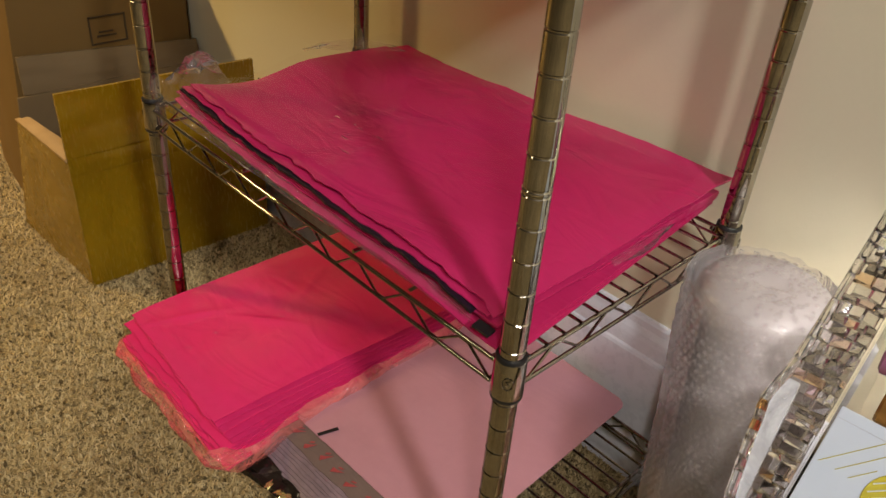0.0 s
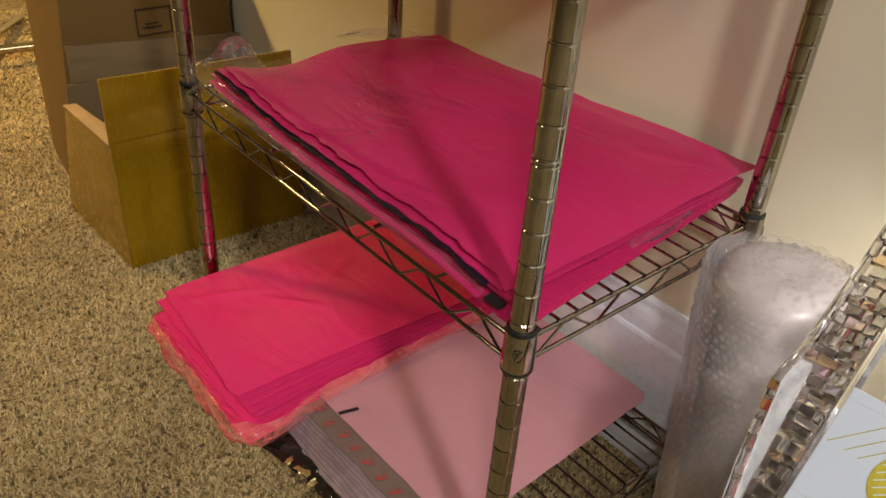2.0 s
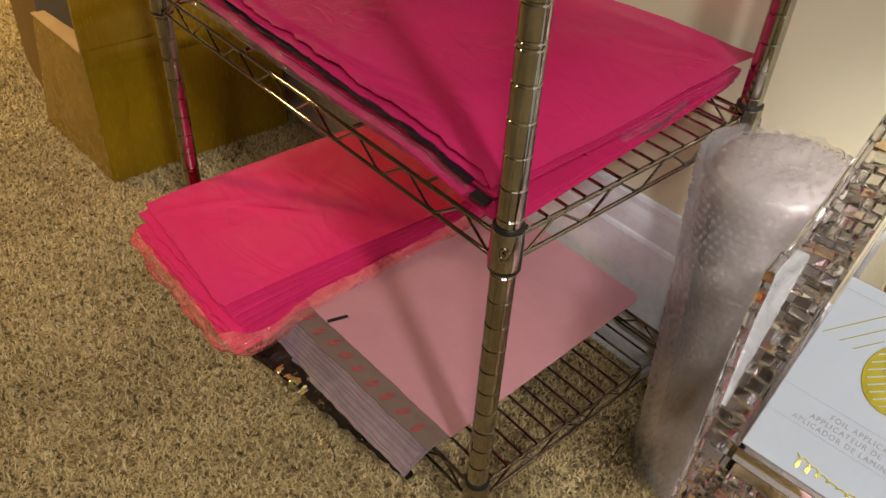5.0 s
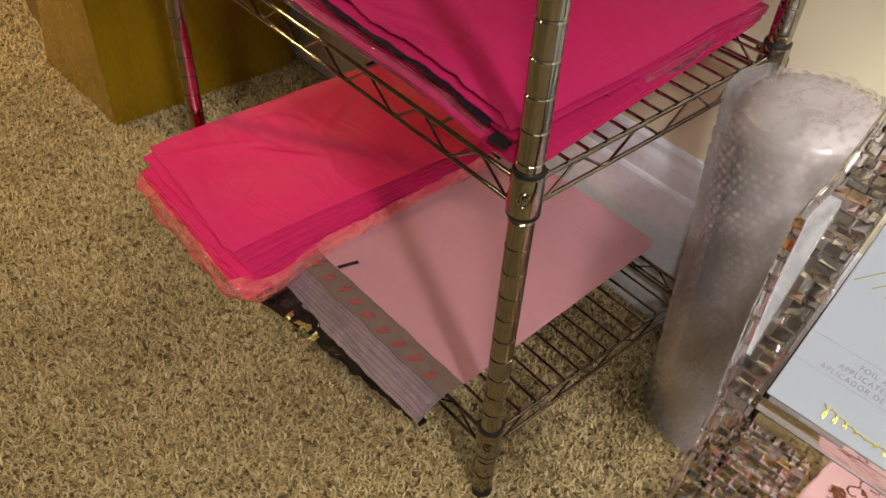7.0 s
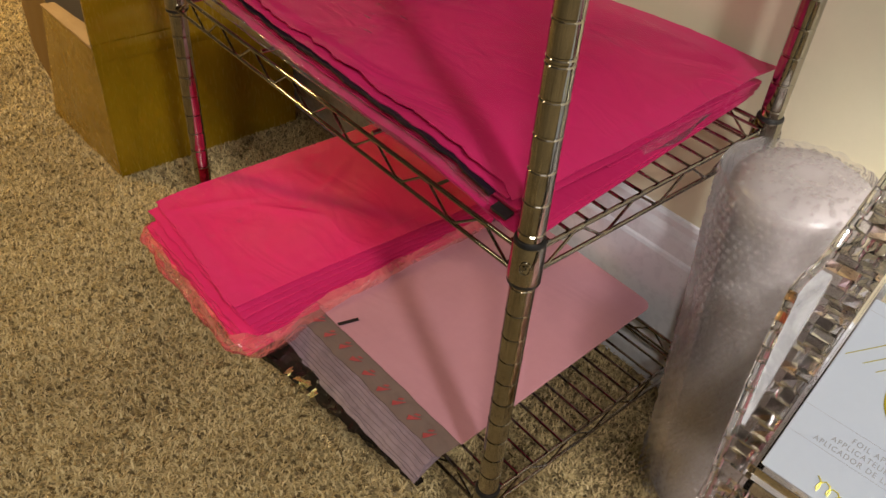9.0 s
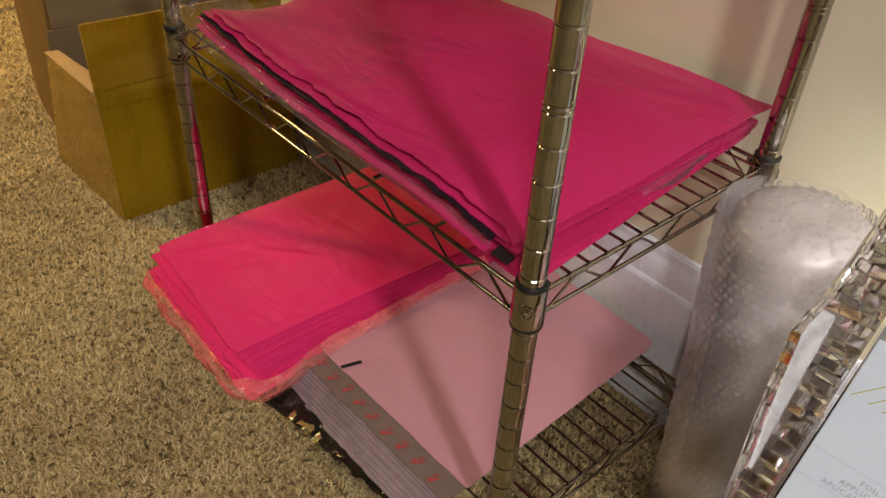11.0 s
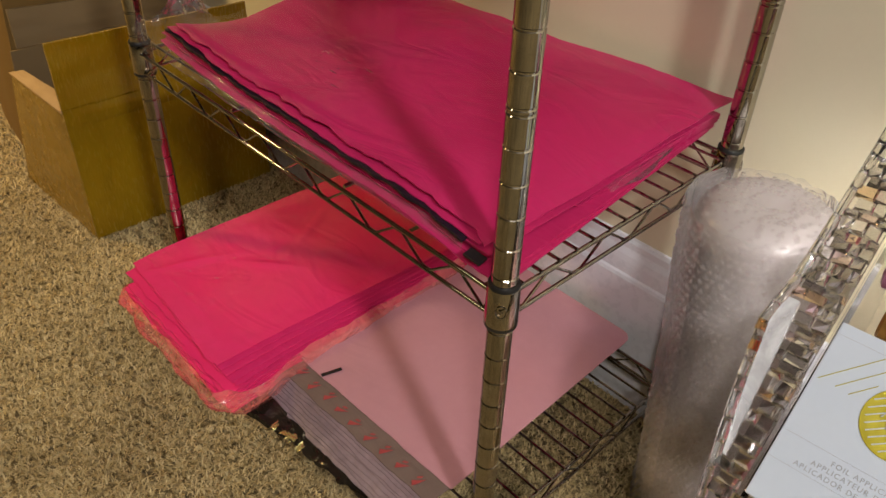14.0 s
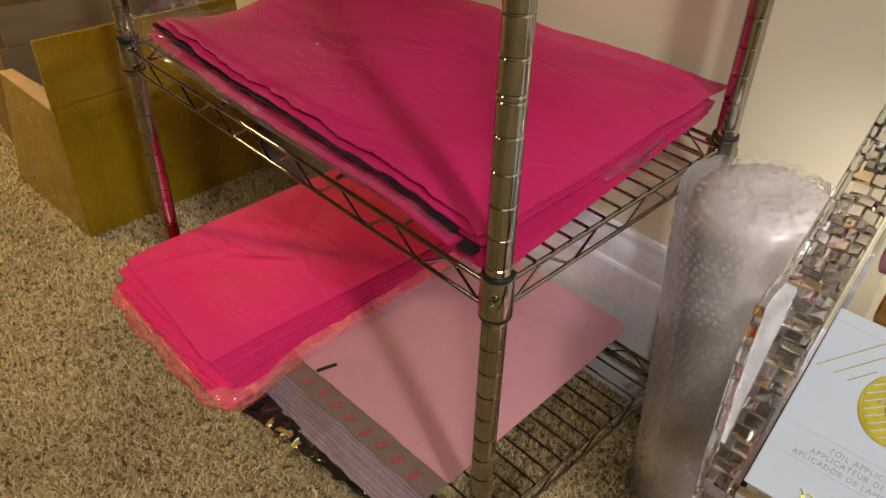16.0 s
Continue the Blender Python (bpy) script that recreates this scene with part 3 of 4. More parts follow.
for i in range(5):
    z = SHELVES[2] + 0.0385 + 0.003 * i
    j = [0.006 * (rng.random() - 0.5) for _ in range(4)]
    part("mailer", lay(slab(bmesh.new(), sheet_place((-0.53 + j[0], 0.012, z), (-0.016 + j[1], 0.012, z), (-0.016 + j[2], 0.312, z), (-0.53 + j[3], 0.312, z), 0.0008, 60 + i, 0.002), 16, 10, 0.0022)), PINK, shade_stack)

# ---------------------------------------------------------------- coral pink bundle on the bottom shelf
coral = thing("mailer_bundle", pose(-0.41, 0.1, DECK_LOW), "bright coral pink mailers in a bag overhanging the bottom shelf", "mailers", "mailer bundles")
base = Matrix.Translation((0.41, -0.1, -DECK_LOW))


def droop(amount):
    def extra(u, v, p):
        return -amount * max(0, (-0.005 - p.y) / 0.08) ** 1.5
    return extra


rng = random.Random(11)
for i in range(6):
    f = i / 5
    z = DECK_LOW + 0.0045 + 0.020 * f
    j = [0.006 * (rng.random() - 0.5) for _ in range(6)]
    fl, fr = (-0.528 + j[0], -0.090 + j[1], z + 0.001), (-0.290 + j[2], -0.093 + j[3], z)
    br, bl = (-0.288 + j[4], 0.268, z), (-0.530 + j[5], 0.262, z)
    part("mailer", lay(slab(bmesh.new(), sheet_place(fl, fr, br, bl, 0.0016, 20 + 0.5 * i, 0.004, droop(0.004 * (1 - f) + 0.003)), 24, 34, 0.0026)), CORAL, coral, smooth=False)
# the loose upper sheets in two tiers, fanned out towards the near corner
for i in range(5):
    f, tier = i / 4, i >= 2
    z = DECK_LOW + 0.0335 + 0.0130 * f + (0.002 if tier else 0)
    j = [0.0022 * (rng.random() - 0.5) for _ in range(6)]
    fl = (-0.5325 + j[0], -0.0735 + j[1], z) if tier else (-0.5400 + j[0], -0.0820 + j[1], z)
    fr = (-0.290 - 0.024 * f ** 1.3 + j[2], -0.082 - 0.007 * f + j[3], z)
    br, bl = (-0.290 - 0.007 * f + j[4], 0.268, z), (-0.530 + j[5], 0.262, z)
    part("mailer", lay(slab(bmesh.new(), sheet_place(fl, fr, br, bl, 0.0012, 26 + 0.4 * i, 0.0030, droop(0.004 * (1 - f) + 0.003)), 24, 34, 0.0010)), CORAL, coral, smooth=False)


def coral_top(u, v, p):
    folds = ((0.50, 0.36, 0.9, 0.5, 0.0045), (0.22, 0.16, 0.5, 0.86, 0.003), (0.72, 0.62, 0.97, 0.2, 0.003), (0.35, 0.62, 0.7, -0.7, 0.003))
    z = 0.0015 * math.sin(9 * u + 3 * v)
    for a, b, c, d, h in folds:
        along, off = (u - a) * c + (v - b) * d, (v - b) * c - (u - a) * d
        z += h * math.exp(-(along / 0.16) ** 2) * math.exp(-abs(off) / 0.022)
    return droop(0.004)(u, v, p) + z


part("mailer", lay(slab(bmesh.new(), sheet_place((-0.533, -0.072, 0.1560), (-0.320, -0.091, 0.1545), (-0.299, 0.266, 0.1555), (-0.524, 0.262, 0.1555), 0.0026, 31, 0.003, coral_top), 60, 80, 0.0012)), CORAL, coral, "uppermost mailer, creased", True)
part("print_bar", lay(slab(bmesh.new(), lambda u, v: Vector((-0.352 + 0.006 * u, 0.216 + 0.032 * v, 0.1660)), 1, 3, 0.001)), INK, coral, "small black printed bar")


def coral_film(u, v):
    x, y = -0.520 + 0.205 * u, -0.060 + 0.30 * v
    p = Vector((x, y, 0))
    near = math.exp(-((x + 0.45) ** 2 + (y - 0.0) ** 2) / 0.0012) + 0.7 * math.exp(-((x + 0.36) ** 2 + (y - 0.07) ** 2) / 0.0006)
    return Vector((x, y, 0.1605 + 0.005 * near * abs(wob(x, y, 4, 80, 2)) + coral_top(u, v, p) + 0.002 * wob(x, y, 0, 20, 8) + 0.0025 * abs(wob(x, y, 1, 45, 3))))


part("bag_film", lay(skin(bmesh.new(), coral_film, 90, 110)), SHINY_FILM, coral, "clear wrinkled top of the bag", True)


tagged(part("bag_crease", lay(creases(bmesh.new(), coral_film, ((0.46, 0.08, 9), (0.30, 0.12, 5), (0.18, 0.62, 6), (0.60, 0.45, 5)), 8)), CREASE_FILM, coral, "small bright folds in the clear bag", True), kind="stuff")


def coral_wrap(u, v):
    """The bag goes round the left side, the front and the right side, and sags below the shelf's edge in front."""
    path = [(-0.520, 0.25), (-0.536, 0.10), (-0.541, -0.02), (-0.534, -0.094), (-0.47, -0.100), (-0.38, -0.102), (-0.301, -0.103), (-0.275, -0.084), (-0.280, 0.05), (-0.285, 0.25)]
    k = u * (len(path) - 1)
    i = min(int(k), len(path) - 2)
    f = k - i
    f = f * f * (3 - 2 * f)
    x, y = (a + (b - a) * f for a, b in zip(path[i], path[i + 1]))
    cx, cy = -0.41, 0.05
    out = Vector((x - cx, y - cy, 0)).normalized()
    front = max(0, min(1, (-0.01 - y) / 0.06))
    right = max(0, min(1, (x + 0.33) / 0.04))
    low = DECK_LOW + 0.001 - 0.003 * front
    left = max(0, min(1, (-0.505 - x) / 0.025))
    high = 0.132 + 0.010 * right * (1 - front) - 0.006 * left + 0.004 * wob(x, y, 0, 26, 4)
    s = math.sin(math.pi * (0.12 + 0.75 * v))
    z = low + (high - low) * v
    w = 0.007 * wob(x, y, z, 30, 3) + 0.004 * wob(x, y, z, 80, 6)
    p = Vector((x, y, z)) + out * ((0.009 + 0.006 * front - 0.006 * left) * s - 0.005 + w)
    p.z += 0.004 * wob(x, y, v, 22, 9)
    return p


part("bag_film", lay(skin(bmesh.new(), coral_wrap, 170, 16)), PINK_FILM, coral, "crinkled pink tinted bag", True)


def coral_under(u, v):
    x = -0.538 + 0.25 * u
    y = -0.094 + 0.094 * v
    return Vector((x, y, DECK_LOW - 0.0025 * (1 - v) ** 1.3 + 0.002 * wob(x, y, 0, 40, 2)))


part("bag_film", lay(skin(bmesh.new(), coral_under, 30, 10)), PINK_FILM, coral, "sagging underside of the bag", True)

# ---------------------------------------------------------------- pale pink mailers on the bottom shelf
pale = thing("mailer_bundle", pose(-0.18, 0.14, DECK_LOW), "pale pink mailers with grey adhesive flaps on the bottom shelf", "mailers", "mailer bundles")
base = Matrix.Translation((0.18, -0.14, -DECK_LOW))
rng = random.Random(5)
for i in range(8):
    f = i / 7
    z = DECK_LOW + 0.0016 + 0.0105 * f
    j = [0.003 * (rng.random() - 0.5) for _ in range(4)]
    fl, fr = (-0.293 + j[0], -0.0500 + 0.023 * f + j[1], z), (-0.058 + j[2], -0.0460 + 0.021 * f + j[3], z)
    br, bl = (-0.072, 0.308, z), (-0.286, 0.308, z)
    part("mailer", lay(slab(bmesh.new(), sheet_place(fl, fr, br, bl, 0.0008, 40 + 0.08 * i, 0.0015, droop(0.030 * (1 - f) + 0.010)), 40, 40, 0.0012)), MAUVE, pale, smooth=False)
part("flap", lay(slab(bmesh.new(), sheet_place((-0.286, -0.0265, 0.1213), (-0.052, -0.0215, 0.1213), (-0.050, 0.010, 0.1222), (-0.284, 0.004, 0.1222), 0.0006, 50, 0.002, droop(0.008)), 60, 8, 0.0010)), FLAP, pale, "grey adhesive flap with red print")


def rounded(place, r):
    """Draws the sheet's back near corner in to a round one."""
    def inner(u, v):
        p = place(u, v)
        d = (u - (1 - r)) / r, (v - (1 - 0.75 * r)) / (0.75 * r)
        if d[0] > 0 and d[1] > 0:
            far = max(d) / math.hypot(*d)
            p = place(1 - r + r * d[0] * far, 1 - 0.75 * r + 0.75 * r * d[1] * far)
        return p
    return inner


part("mailer", lay(slab(bmesh.new(), rounded(sheet_place((-0.286, -0.002, 0.1250), (-0.048, 0.004, 0.1245), (-0.060, 0.312, 0.1245), (-0.286, 0.312, 0.1250), 0.0010, 47, 0.001), 0.06), 50, 60, 0.0010)), PALE, pale, "uppermost pale pink mailer", True)


def dash_mesh(length, width):
    bm = bmesh.new()
    box(bm, -length / 2, length / 2, -width / 2, width / 2, 0, 0.0004)
    return bm


def shard_mesh(length, width):
    """A worn stroke, wide at one end, with a small broken-off piece."""
    bm = bmesh.new()
    for loop in (((-0.5, -0.5), (-0.1, -0.32), (0.5, 0.05), (-0.1, 0.26), (-0.42, 0.5)), ((-0.1, 0.7), (0.22, 0.5), (0.38, 0.75), (0.05, 0.95))):
        lo = [bm.verts.new((length * a, width * b, 0)) for a, b in loop]
        hi = [bm.verts.new((length * a, width * b, 0.0003)) for a, b in loop]
        bm.faces.new(hi), bm.faces.new(list(reversed(lo)))
        for i in range(len(loop)):
            k = (i + 1) % len(loop)
            bm.faces.new((lo[i], lo[k], hi[k], hi[i]))
    return bm


bar = part("print_bar", dash_mesh(0.0235, 0.0045), INK, pale, "small black printed bar")
bar.matrix_basis = base @ pose(-0.2455, 0.0105, 0.1262, 0, 0, 74)
dash = part("print_bar", shard_mesh(0.0150, 0.0062), RED_INK, pale, "faded red printed bar")
for i in range(9):
    x = -0.270 + 0.024 * i + 0.003 * rng.random()
    m = base @ pose(x, -0.013 + 0.004 * (rng.random() - 0.5) + 0.0003 * i, 0.1217 + 0.0006, 4, 0, 22 + 38 * rng.random())
    if i == 0:
        dash.matrix_basis = m
    else:
        again(dash, m)

black_bag = thing("plastic_bag", pose(-0.18, -0.04, 0.07), "glossy black plastic bag sagging from under the pale mailers", "plastic bag")
base = Matrix.Translation((0.18, 0.04, -0.07))


def black_place(u, v):
    x = -0.312 + 0.252 * u
    s = v * math.pi
    w = 0.008 * wob(x, v, 0, 34, 3) + 0.004 * wob(x, v, 0, 80, 5)
    y = -0.020 - (0.033 + 0.013 * (1 - u)) * math.sin(s * 0.85) * (1.15 - 0.50 * u) + w
    z = 0.1000 - (0.030 - 0.010 * u) * v + 0.006 * wob(x, v * 0.2, 3, 30, 8)
    return Vector((x, y, min(z, 0.1005)))


part("film", lay(skin(bmesh.new(), black_place, 80, 14)), BLACK_FILM, black_bag, smooth=True)


# Gold metal patches laid on the black film in place of its warm glints.
GOLD = surface("gold_glint", (0.70, 0.55, 0.16), (0.95, 0.84, 0.40), 60, 160, 0.24, 0.8, 0.4, 0.001)
for u0, u1, v0, v1 in ((0.22, 0.245, 0.36, 0.56), (0.28, 0.36, 0.40, 0.48), (0.31, 0.34, 0.52, 0.62), (0.385, 0.41, 0.38, 0.56)):
    part("gold_glint", lay(skin(bmesh.new(), lambda u, v: black_place(u0 + (u1 - u0) * u, v0 + (v1 - v0) * v + 0.05 * u) + Vector((0.0006, -0.0012, 0.0008)), 8, 5)), GOLD, black_bag, "crinkled gold patch imitating a glint on the film", True)


def tail_place(u, v):
    x = -0.205 + 0.140 * u
    return Vector((x, -0.028 - 0.036 * v + 0.006 * wob(u, v, 0, 5, 2), 0.082 - 0.045 * v + 0.008 * wob(u, v, 2, 5, 4)))


part("loose_film", lay(skin(bmesh.new(), tail_place, 40, 18)), CREASE_FILM, black_bag, "loose clear tail of the bag", True)

# ---------------------------------------------------------------- boxes on the carpet


def panel(bm, a, b, c, d, thick):
    """A board from four corners, thickened against its normal."""
    a, b, c, d = (Vector(p) for p in (a, b, c, d))
    n = (b - a).cross(d - a).normalized() * thick
    f = [bm.verts.new(p) for p in (a, b, c, d)]
    g = [bm.verts.new(p - n) for p in (a, b, c, d)]
    bm.faces.new(f), bm.faces.new(list(reversed(g)))
    for i in range(4):
        k = (i + 1) % 4
        bm.faces.new((f[k], f[i], g[i], g[k]))
    return bm


BX0, BX1, BY0, BY1, BH = -1.082, -0.826, -0.022, 0.298, 0.226
open_box = thing("cardboard_box", pose((BX0 + BX1) / 2, 0.14, 0), "open cardboard box covered in yellow packing tape on the carpet", "box", "cardboard boxes")
base = Matrix.Translation((-(BX0 + BX1) / 2, -0.14, 0))


def face_slab(p0, p1, p2, p3, out, bulge, seed, nu=24, nv=18, thick=0.005):
    """A box side that bows a little; p0..p3 run round it, out is its outward way."""
    p0, p1, p2, p3, out = (Vector(p) for p in (p0, p1, p2, p3, out))
    bm = bmesh.new()
    grids = []
    for k in (0, 1):
        g = []
        for i in range(nu + 1):
            row = []
            for j in range(nv + 1):
                u, v = i / nu, j / nv
                p = p0.lerp(p1, u).lerp(p3.lerp(p2, u), v)
                p += out * (bulge * math.sin(math.pi * u) * math.sin(math.pi * v) + 0.0015 * wob(u * 0.3, v * 0.3, 0, 14, seed) - k * thick)
                row.append(bm.verts.new(p))
            g.append(row)
        grids.append(g)
    a, b = grids
    for i in range(nu):
        for j in range(nv):
            bm.faces.new((a[i][j], a[i + 1][j], a[i + 1][j + 1], a[i][j + 1]))
            bm.faces.new((b[i][j + 1], b[i + 1][j + 1], b[i + 1][j], b[i][j]))
    rim = [(i, 0) for i in range(nu)] + [(nu, j) for j in range(nv)] + [(i, nv) for i in range(nu, 0, -1)] + [(0, j) for j in range(nv, 0, -1)]
    for (i, j), (k, l) in zip(rim, rim[1:] + rim[:1]):
        bm.faces.new((a[k][l], a[i][j], b[i][j], b[k][l]))
    return bm


part("side", lay(face_slab((BX1, BY0, 0), (BX1, BY1, 0), (BX1, BY1, BH), (BX1, BY0, BH), (1, 0, 0), 0.004, 1)), TAPE, open_box, "side wrapped in yellow tape", True)
part("flap", lay(face_slab((BX1 + 0.002, BY0 - 0.001, BH + 0.001), (BX1 + 0.002, BY1 - 0.01, BH + 0.001), (BX1 + 0.004, BY1 - 0.012, 0.317), (BX1 - 0.001, BY0 + 0.0, 0.325), (1, 0, 0), -0.006, 2)), TAPE, open_box, "upright flap wrapped in yellow tape", True)
part("side", lay(face_slab((BX0, BY0 - 0.012, 0), (BX1 - 0.006, BY0, 0), (BX1 - 0.006, BY0, BH - 0.002), (BX0 + 0.05, BY0, BH - 0.012), (0, -1, 0), 0.003, 3)), TAPE, open_box, "side wrapped in yellow tape", True)
part("side", lay(face_slab((BX0, BY1, 0), (BX1 - 0.006, BY1, 0), (BX1 - 0.006, BY1, BH), (BX0, BY1, BH), (0, 1, 0), 0.0, 4)), CARD, open_box, "", True)
part("side", lay(face_slab((BX0, BY0, 0), (BX0, BY1 - 0.006, 0), (BX0, BY1 - 0.006, BH), (BX0, BY0 + 0.02, BH), (-1, 0, 0), 0.0, 5)), CARD_INNER, open_box, "", True)
part("flap", lay(face_slab((BX0, BY0 + 0.032, BH + 0.001), (BX0, BY1 + 0.03, BH - 0.01), (BX0 - 0.012, BY1 + 0.032, 0.262), (BX0 - 0.012, BY0 + 0.036, 0.287), (1, 0, 0), 0.004, 6)), CARD_INNER, open_box, "upright grey-brown inner flap", True)
part("bottom", lay(box(bmesh.new(), BX0 + 0.006, BX1 - 0.006, BY0 + 0.006, BY1 - 0.006, 0.0, 0.006)), CARD_INNER, open_box)
part("torn_edge", lay(face_slab((BX0 + 0.052, BY0 - 0.004, BH - 0.011), (BX1 - 0.004, BY0 - 0.003, BH - 0.001), (BX1 - 0.016, BY0 + 0.022, BH + 0.004), (BX0 + 0.07, BY0 + 0.014, BH - 0.006), (0, -0.3, 1), 0.003, 8, 30, 6)), CARD_EDGE, open_box, "torn pale edge of the cut flap", True)
part("torn_edge", lay(face_slab((BX1 - 0.030, BY0 + 0.004, BH - 0.052), (BX1 - 0.004, BY0 + 0.010, BH - 0.010), (BX1 - 0.006, BY0 + 0.060, BH + 0.001), (BX1 - 0.034, BY0 + 0.034, BH - 0.012), (0.4, -0.4, 1), 0.003, 9, 16, 12, 0.003)), CARD_EDGE, open_box, "bare torn lining in the notch", True)
part("tape_strip", lay(face_slab((BX1 + 0.0015, BY0 + 0.002, 0.004), (BX1 + 0.0015, BY0 + 0.052, 0.004), (BX1 + 0.0015, BY0 + 0.048, BH), (BX1 + 0.0015, BY0 + 0.002, BH), (1, 0, 0), 0.0025, 11, 8, 18, 0.001)), TAPE, open_box, "overlapping strip of tape", True)
part("tape_strip", lay(face_slab((BX1 + 0.002, BY0 + 0.004, 0.196), (BX1 + 0.002, BY1 - 0.004, 0.190), (BX1 + 0.002, BY1 - 0.004, 0.222), (BX1 + 0.002, BY0 + 0.004, 0.224), (1, 0, 0), 0.003, 12, 24, 6, 0.001)), TAPE, open_box, "overlapping strip of tape", True)

GX0, GX1, GY0, GY1, GH = -1.345, -1.105, -0.012, 0.322, 0.402
big_box = thing("cardboard_box", pose(-1.22, 0.16, 0), "tall closed brown cardboard box standing behind the open box", "box", "cardboard boxes")
base = Matrix.Translation((1.22, -0.16, 0))
part("side", lay(face_slab((GX1, GY0, 0), (GX1, GY1, 0), (GX1, GY1, GH), (GX1, GY0 + 0.034, GH), (1, 0, 0), 0.004, 21)), CARD, big_box, "", True)
part("side", lay(face_slab((GX0, GY0 + 0.03, 0), (GX1 - 0.0055, GY0 + 0.001, 0), (GX1 - 0.0055, GY0 + 0.035, GH), (GX0, GY0 + 0.04, GH), (0, -1, 0), 0.006, 22)), CARD, big_box, "", True)
part("side", lay(face_slab((GX0, GY0 + 0.036, 0), (GX0, GY1, 0), (GX0, GY1, GH), (GX0, GY0 + 0.056, GH), (-1, 0, 0), 0.0, 23)), CARD, big_box, "", True)
part("side", lay(face_slab((GX0, GY1, 0), (GX1, GY1, 0), (GX1, GY1, GH), (GX0, GY1, GH), (0, 1, 0), 0.0, 24)), CARD, big_box, "", True)
part("lid", lay(face_slab((GX0, GY0 + 0.04, GH + 0.005), (GX1, GY0 + 0.034, GH + 0.005), (GX1, GY1, GH + 0.005), (GX0, GY1, GH + 0.005), (0, 0, 1), 0.003, 25)), CARD, big_box, "closed top flaps", True)
bm = bmesh.new()
for y0, y1, z0, z1 in ((0.140, 0.1425, 0.284, 0.330), (0.202, 0.2045, 0.284, 0.330), (0.140, 0.2045, 0.3275, 0.330), (0.140, 0.2045, 0.2815, 0.284), (0.152, 0.185, 0.294, 0.297), (0.156, 0.18, 0.301, 0.3035)):
    box(bm, GX1 + 0.0035, GX1 + 0.0052, y0, y1, z0, z1)
part("print_bar", lay(bm), FADED_INK, big_box, "dark printed outline")

# a tube stand on the carpet behind the boxes
rack = thing("tube_stand", pose(-1.84, 0.1, 0.0), "brass-coloured metal tube stand resting on the carpet", "stand")
base = Matrix.Translation((1.84, -0.1, 0))
part("base_tube", lay(tube(bmesh.new(), [(-1.90, -0.42, 0.045), (-1.868, -0.1, 0.045), (-1.838, 0.12, 0.045), (-1.828, 0.165, 0.045)], 0.012, 14)), BRASS, rack, smooth=True)
part("end_cap", lay(tube(bmesh.new(), [(-1.828, 0.165, 0.045), (-1.824, 0.182, 0.045)], 0.0135, 14)), CHROME, rack, "bright metal end cap", True)
part("brace_tube", lay(tube(bmesh.new(), [(-1.865, 0.0, 0.05), (-2.03, 0.1, 0.030), (-2.2, 0.2, 0.010)], 0.010, 12)), BRASS, rack, smooth=True)
for x, y in ((-1.893, -0.35), (-1.834, 0.14)):
    part("foot", lay(tube(bmesh.new(), [(x, y, 0.045), (x, y, -0.002)], 0.008, 10)), BLACK, rack, "", True)

# ---------------------------------------------------------------- roll of bubble wrap
RX, RY, RZ = 0.090, 0.255, 0.402
roll = thing("bubble_wrap_roll", pose(RX, RY, 0), "upright roll of clear bubble wrap leaning beside the shelves", "bubble wrap")


def lean(z):
    return Vector((-0.019 * z / RZ, -0.012 * z / RZ, 0))


def roll_core():
    bm = bmesh.new()
    seg, rings = 56, []
    prof = [(0.052, 0.0), (0.059, 0.004)] + [(0.0610, 0.02 + 0.355 * i / 14) for i in range(15)] + [(0.0602, 0.385), (0.0575, 0.394), (0.053, 0.401), (0.046, 0.405), (0.034, 0.407), (0.020, 0.408), (0.010, 0.407)]
    for r, z in prof:
        ring = []
        for i in range(seg):
            a = 2 * math.pi * i / seg
            q = r * (1 + 0.025 * wob(math.cos(a), math.sin(a), z * 6, 1.6, 2)) + 0.0012 * wob(math.cos(a) * r * 20, math.sin(a) * r * 20, z * 20, 4, 5)
            p = Vector((q * math.cos(a), q * math.sin(a), z)) + lean(z)
            p.z += 0.003 * wob(p.x, p.y, 0, 30, 3) if z > 0.39 else 0
            ring.append(bm.verts.new(p))
        rings.append(ring)
    for a, b in zip(rings, rings[1:]):
        for i in range(seg):
            bm.faces.new((a[i], a[(i + 1) % seg], b[(i + 1) % seg], b[i]))
    bm.faces.new(list(reversed(rings[0]))), bm.faces.new(rings[-1])
    return bm


part("wound_core", roll_core(), BUBBLE_CORE, roll, "cloudy inner layers wound tight", True)


def shell(r0, r1, a0, a1, top):
    def place(u, v):
        a = a0 + (a1 - a0) * u
        z = 0.001 + (top - 0.001) * v
        r = r0 + (r1 - r0) * u + 0.0025 * wob(math.cos(a), math.sin(a), z * 4, 2.0, 7)
        p = Vector((r * math.cos(a), r * math.sin(a), z)) + lean(z)
        if v == 1:
            p.z += 0.004 * wob(a * 0.3, 0, 0, 18, 2)
        return p
    return place


OUT = shell(0.0622, 0.0632, radians(-205), radians(150), 0.4030)
part("outer_layer", skin(bmesh.new(), OUT, 120, 30), BUBBLE_FILM, roll, "clear outer layer with a wavy rim", True)
LOOSE = shell(0.0645, 0.0705, radians(150), radians(252), 0.4050)
part("loose_end", skin(bmesh.new(), LOOSE, 44, 30), BUBBLE_FILM, roll, "loose end of the wrap", True)


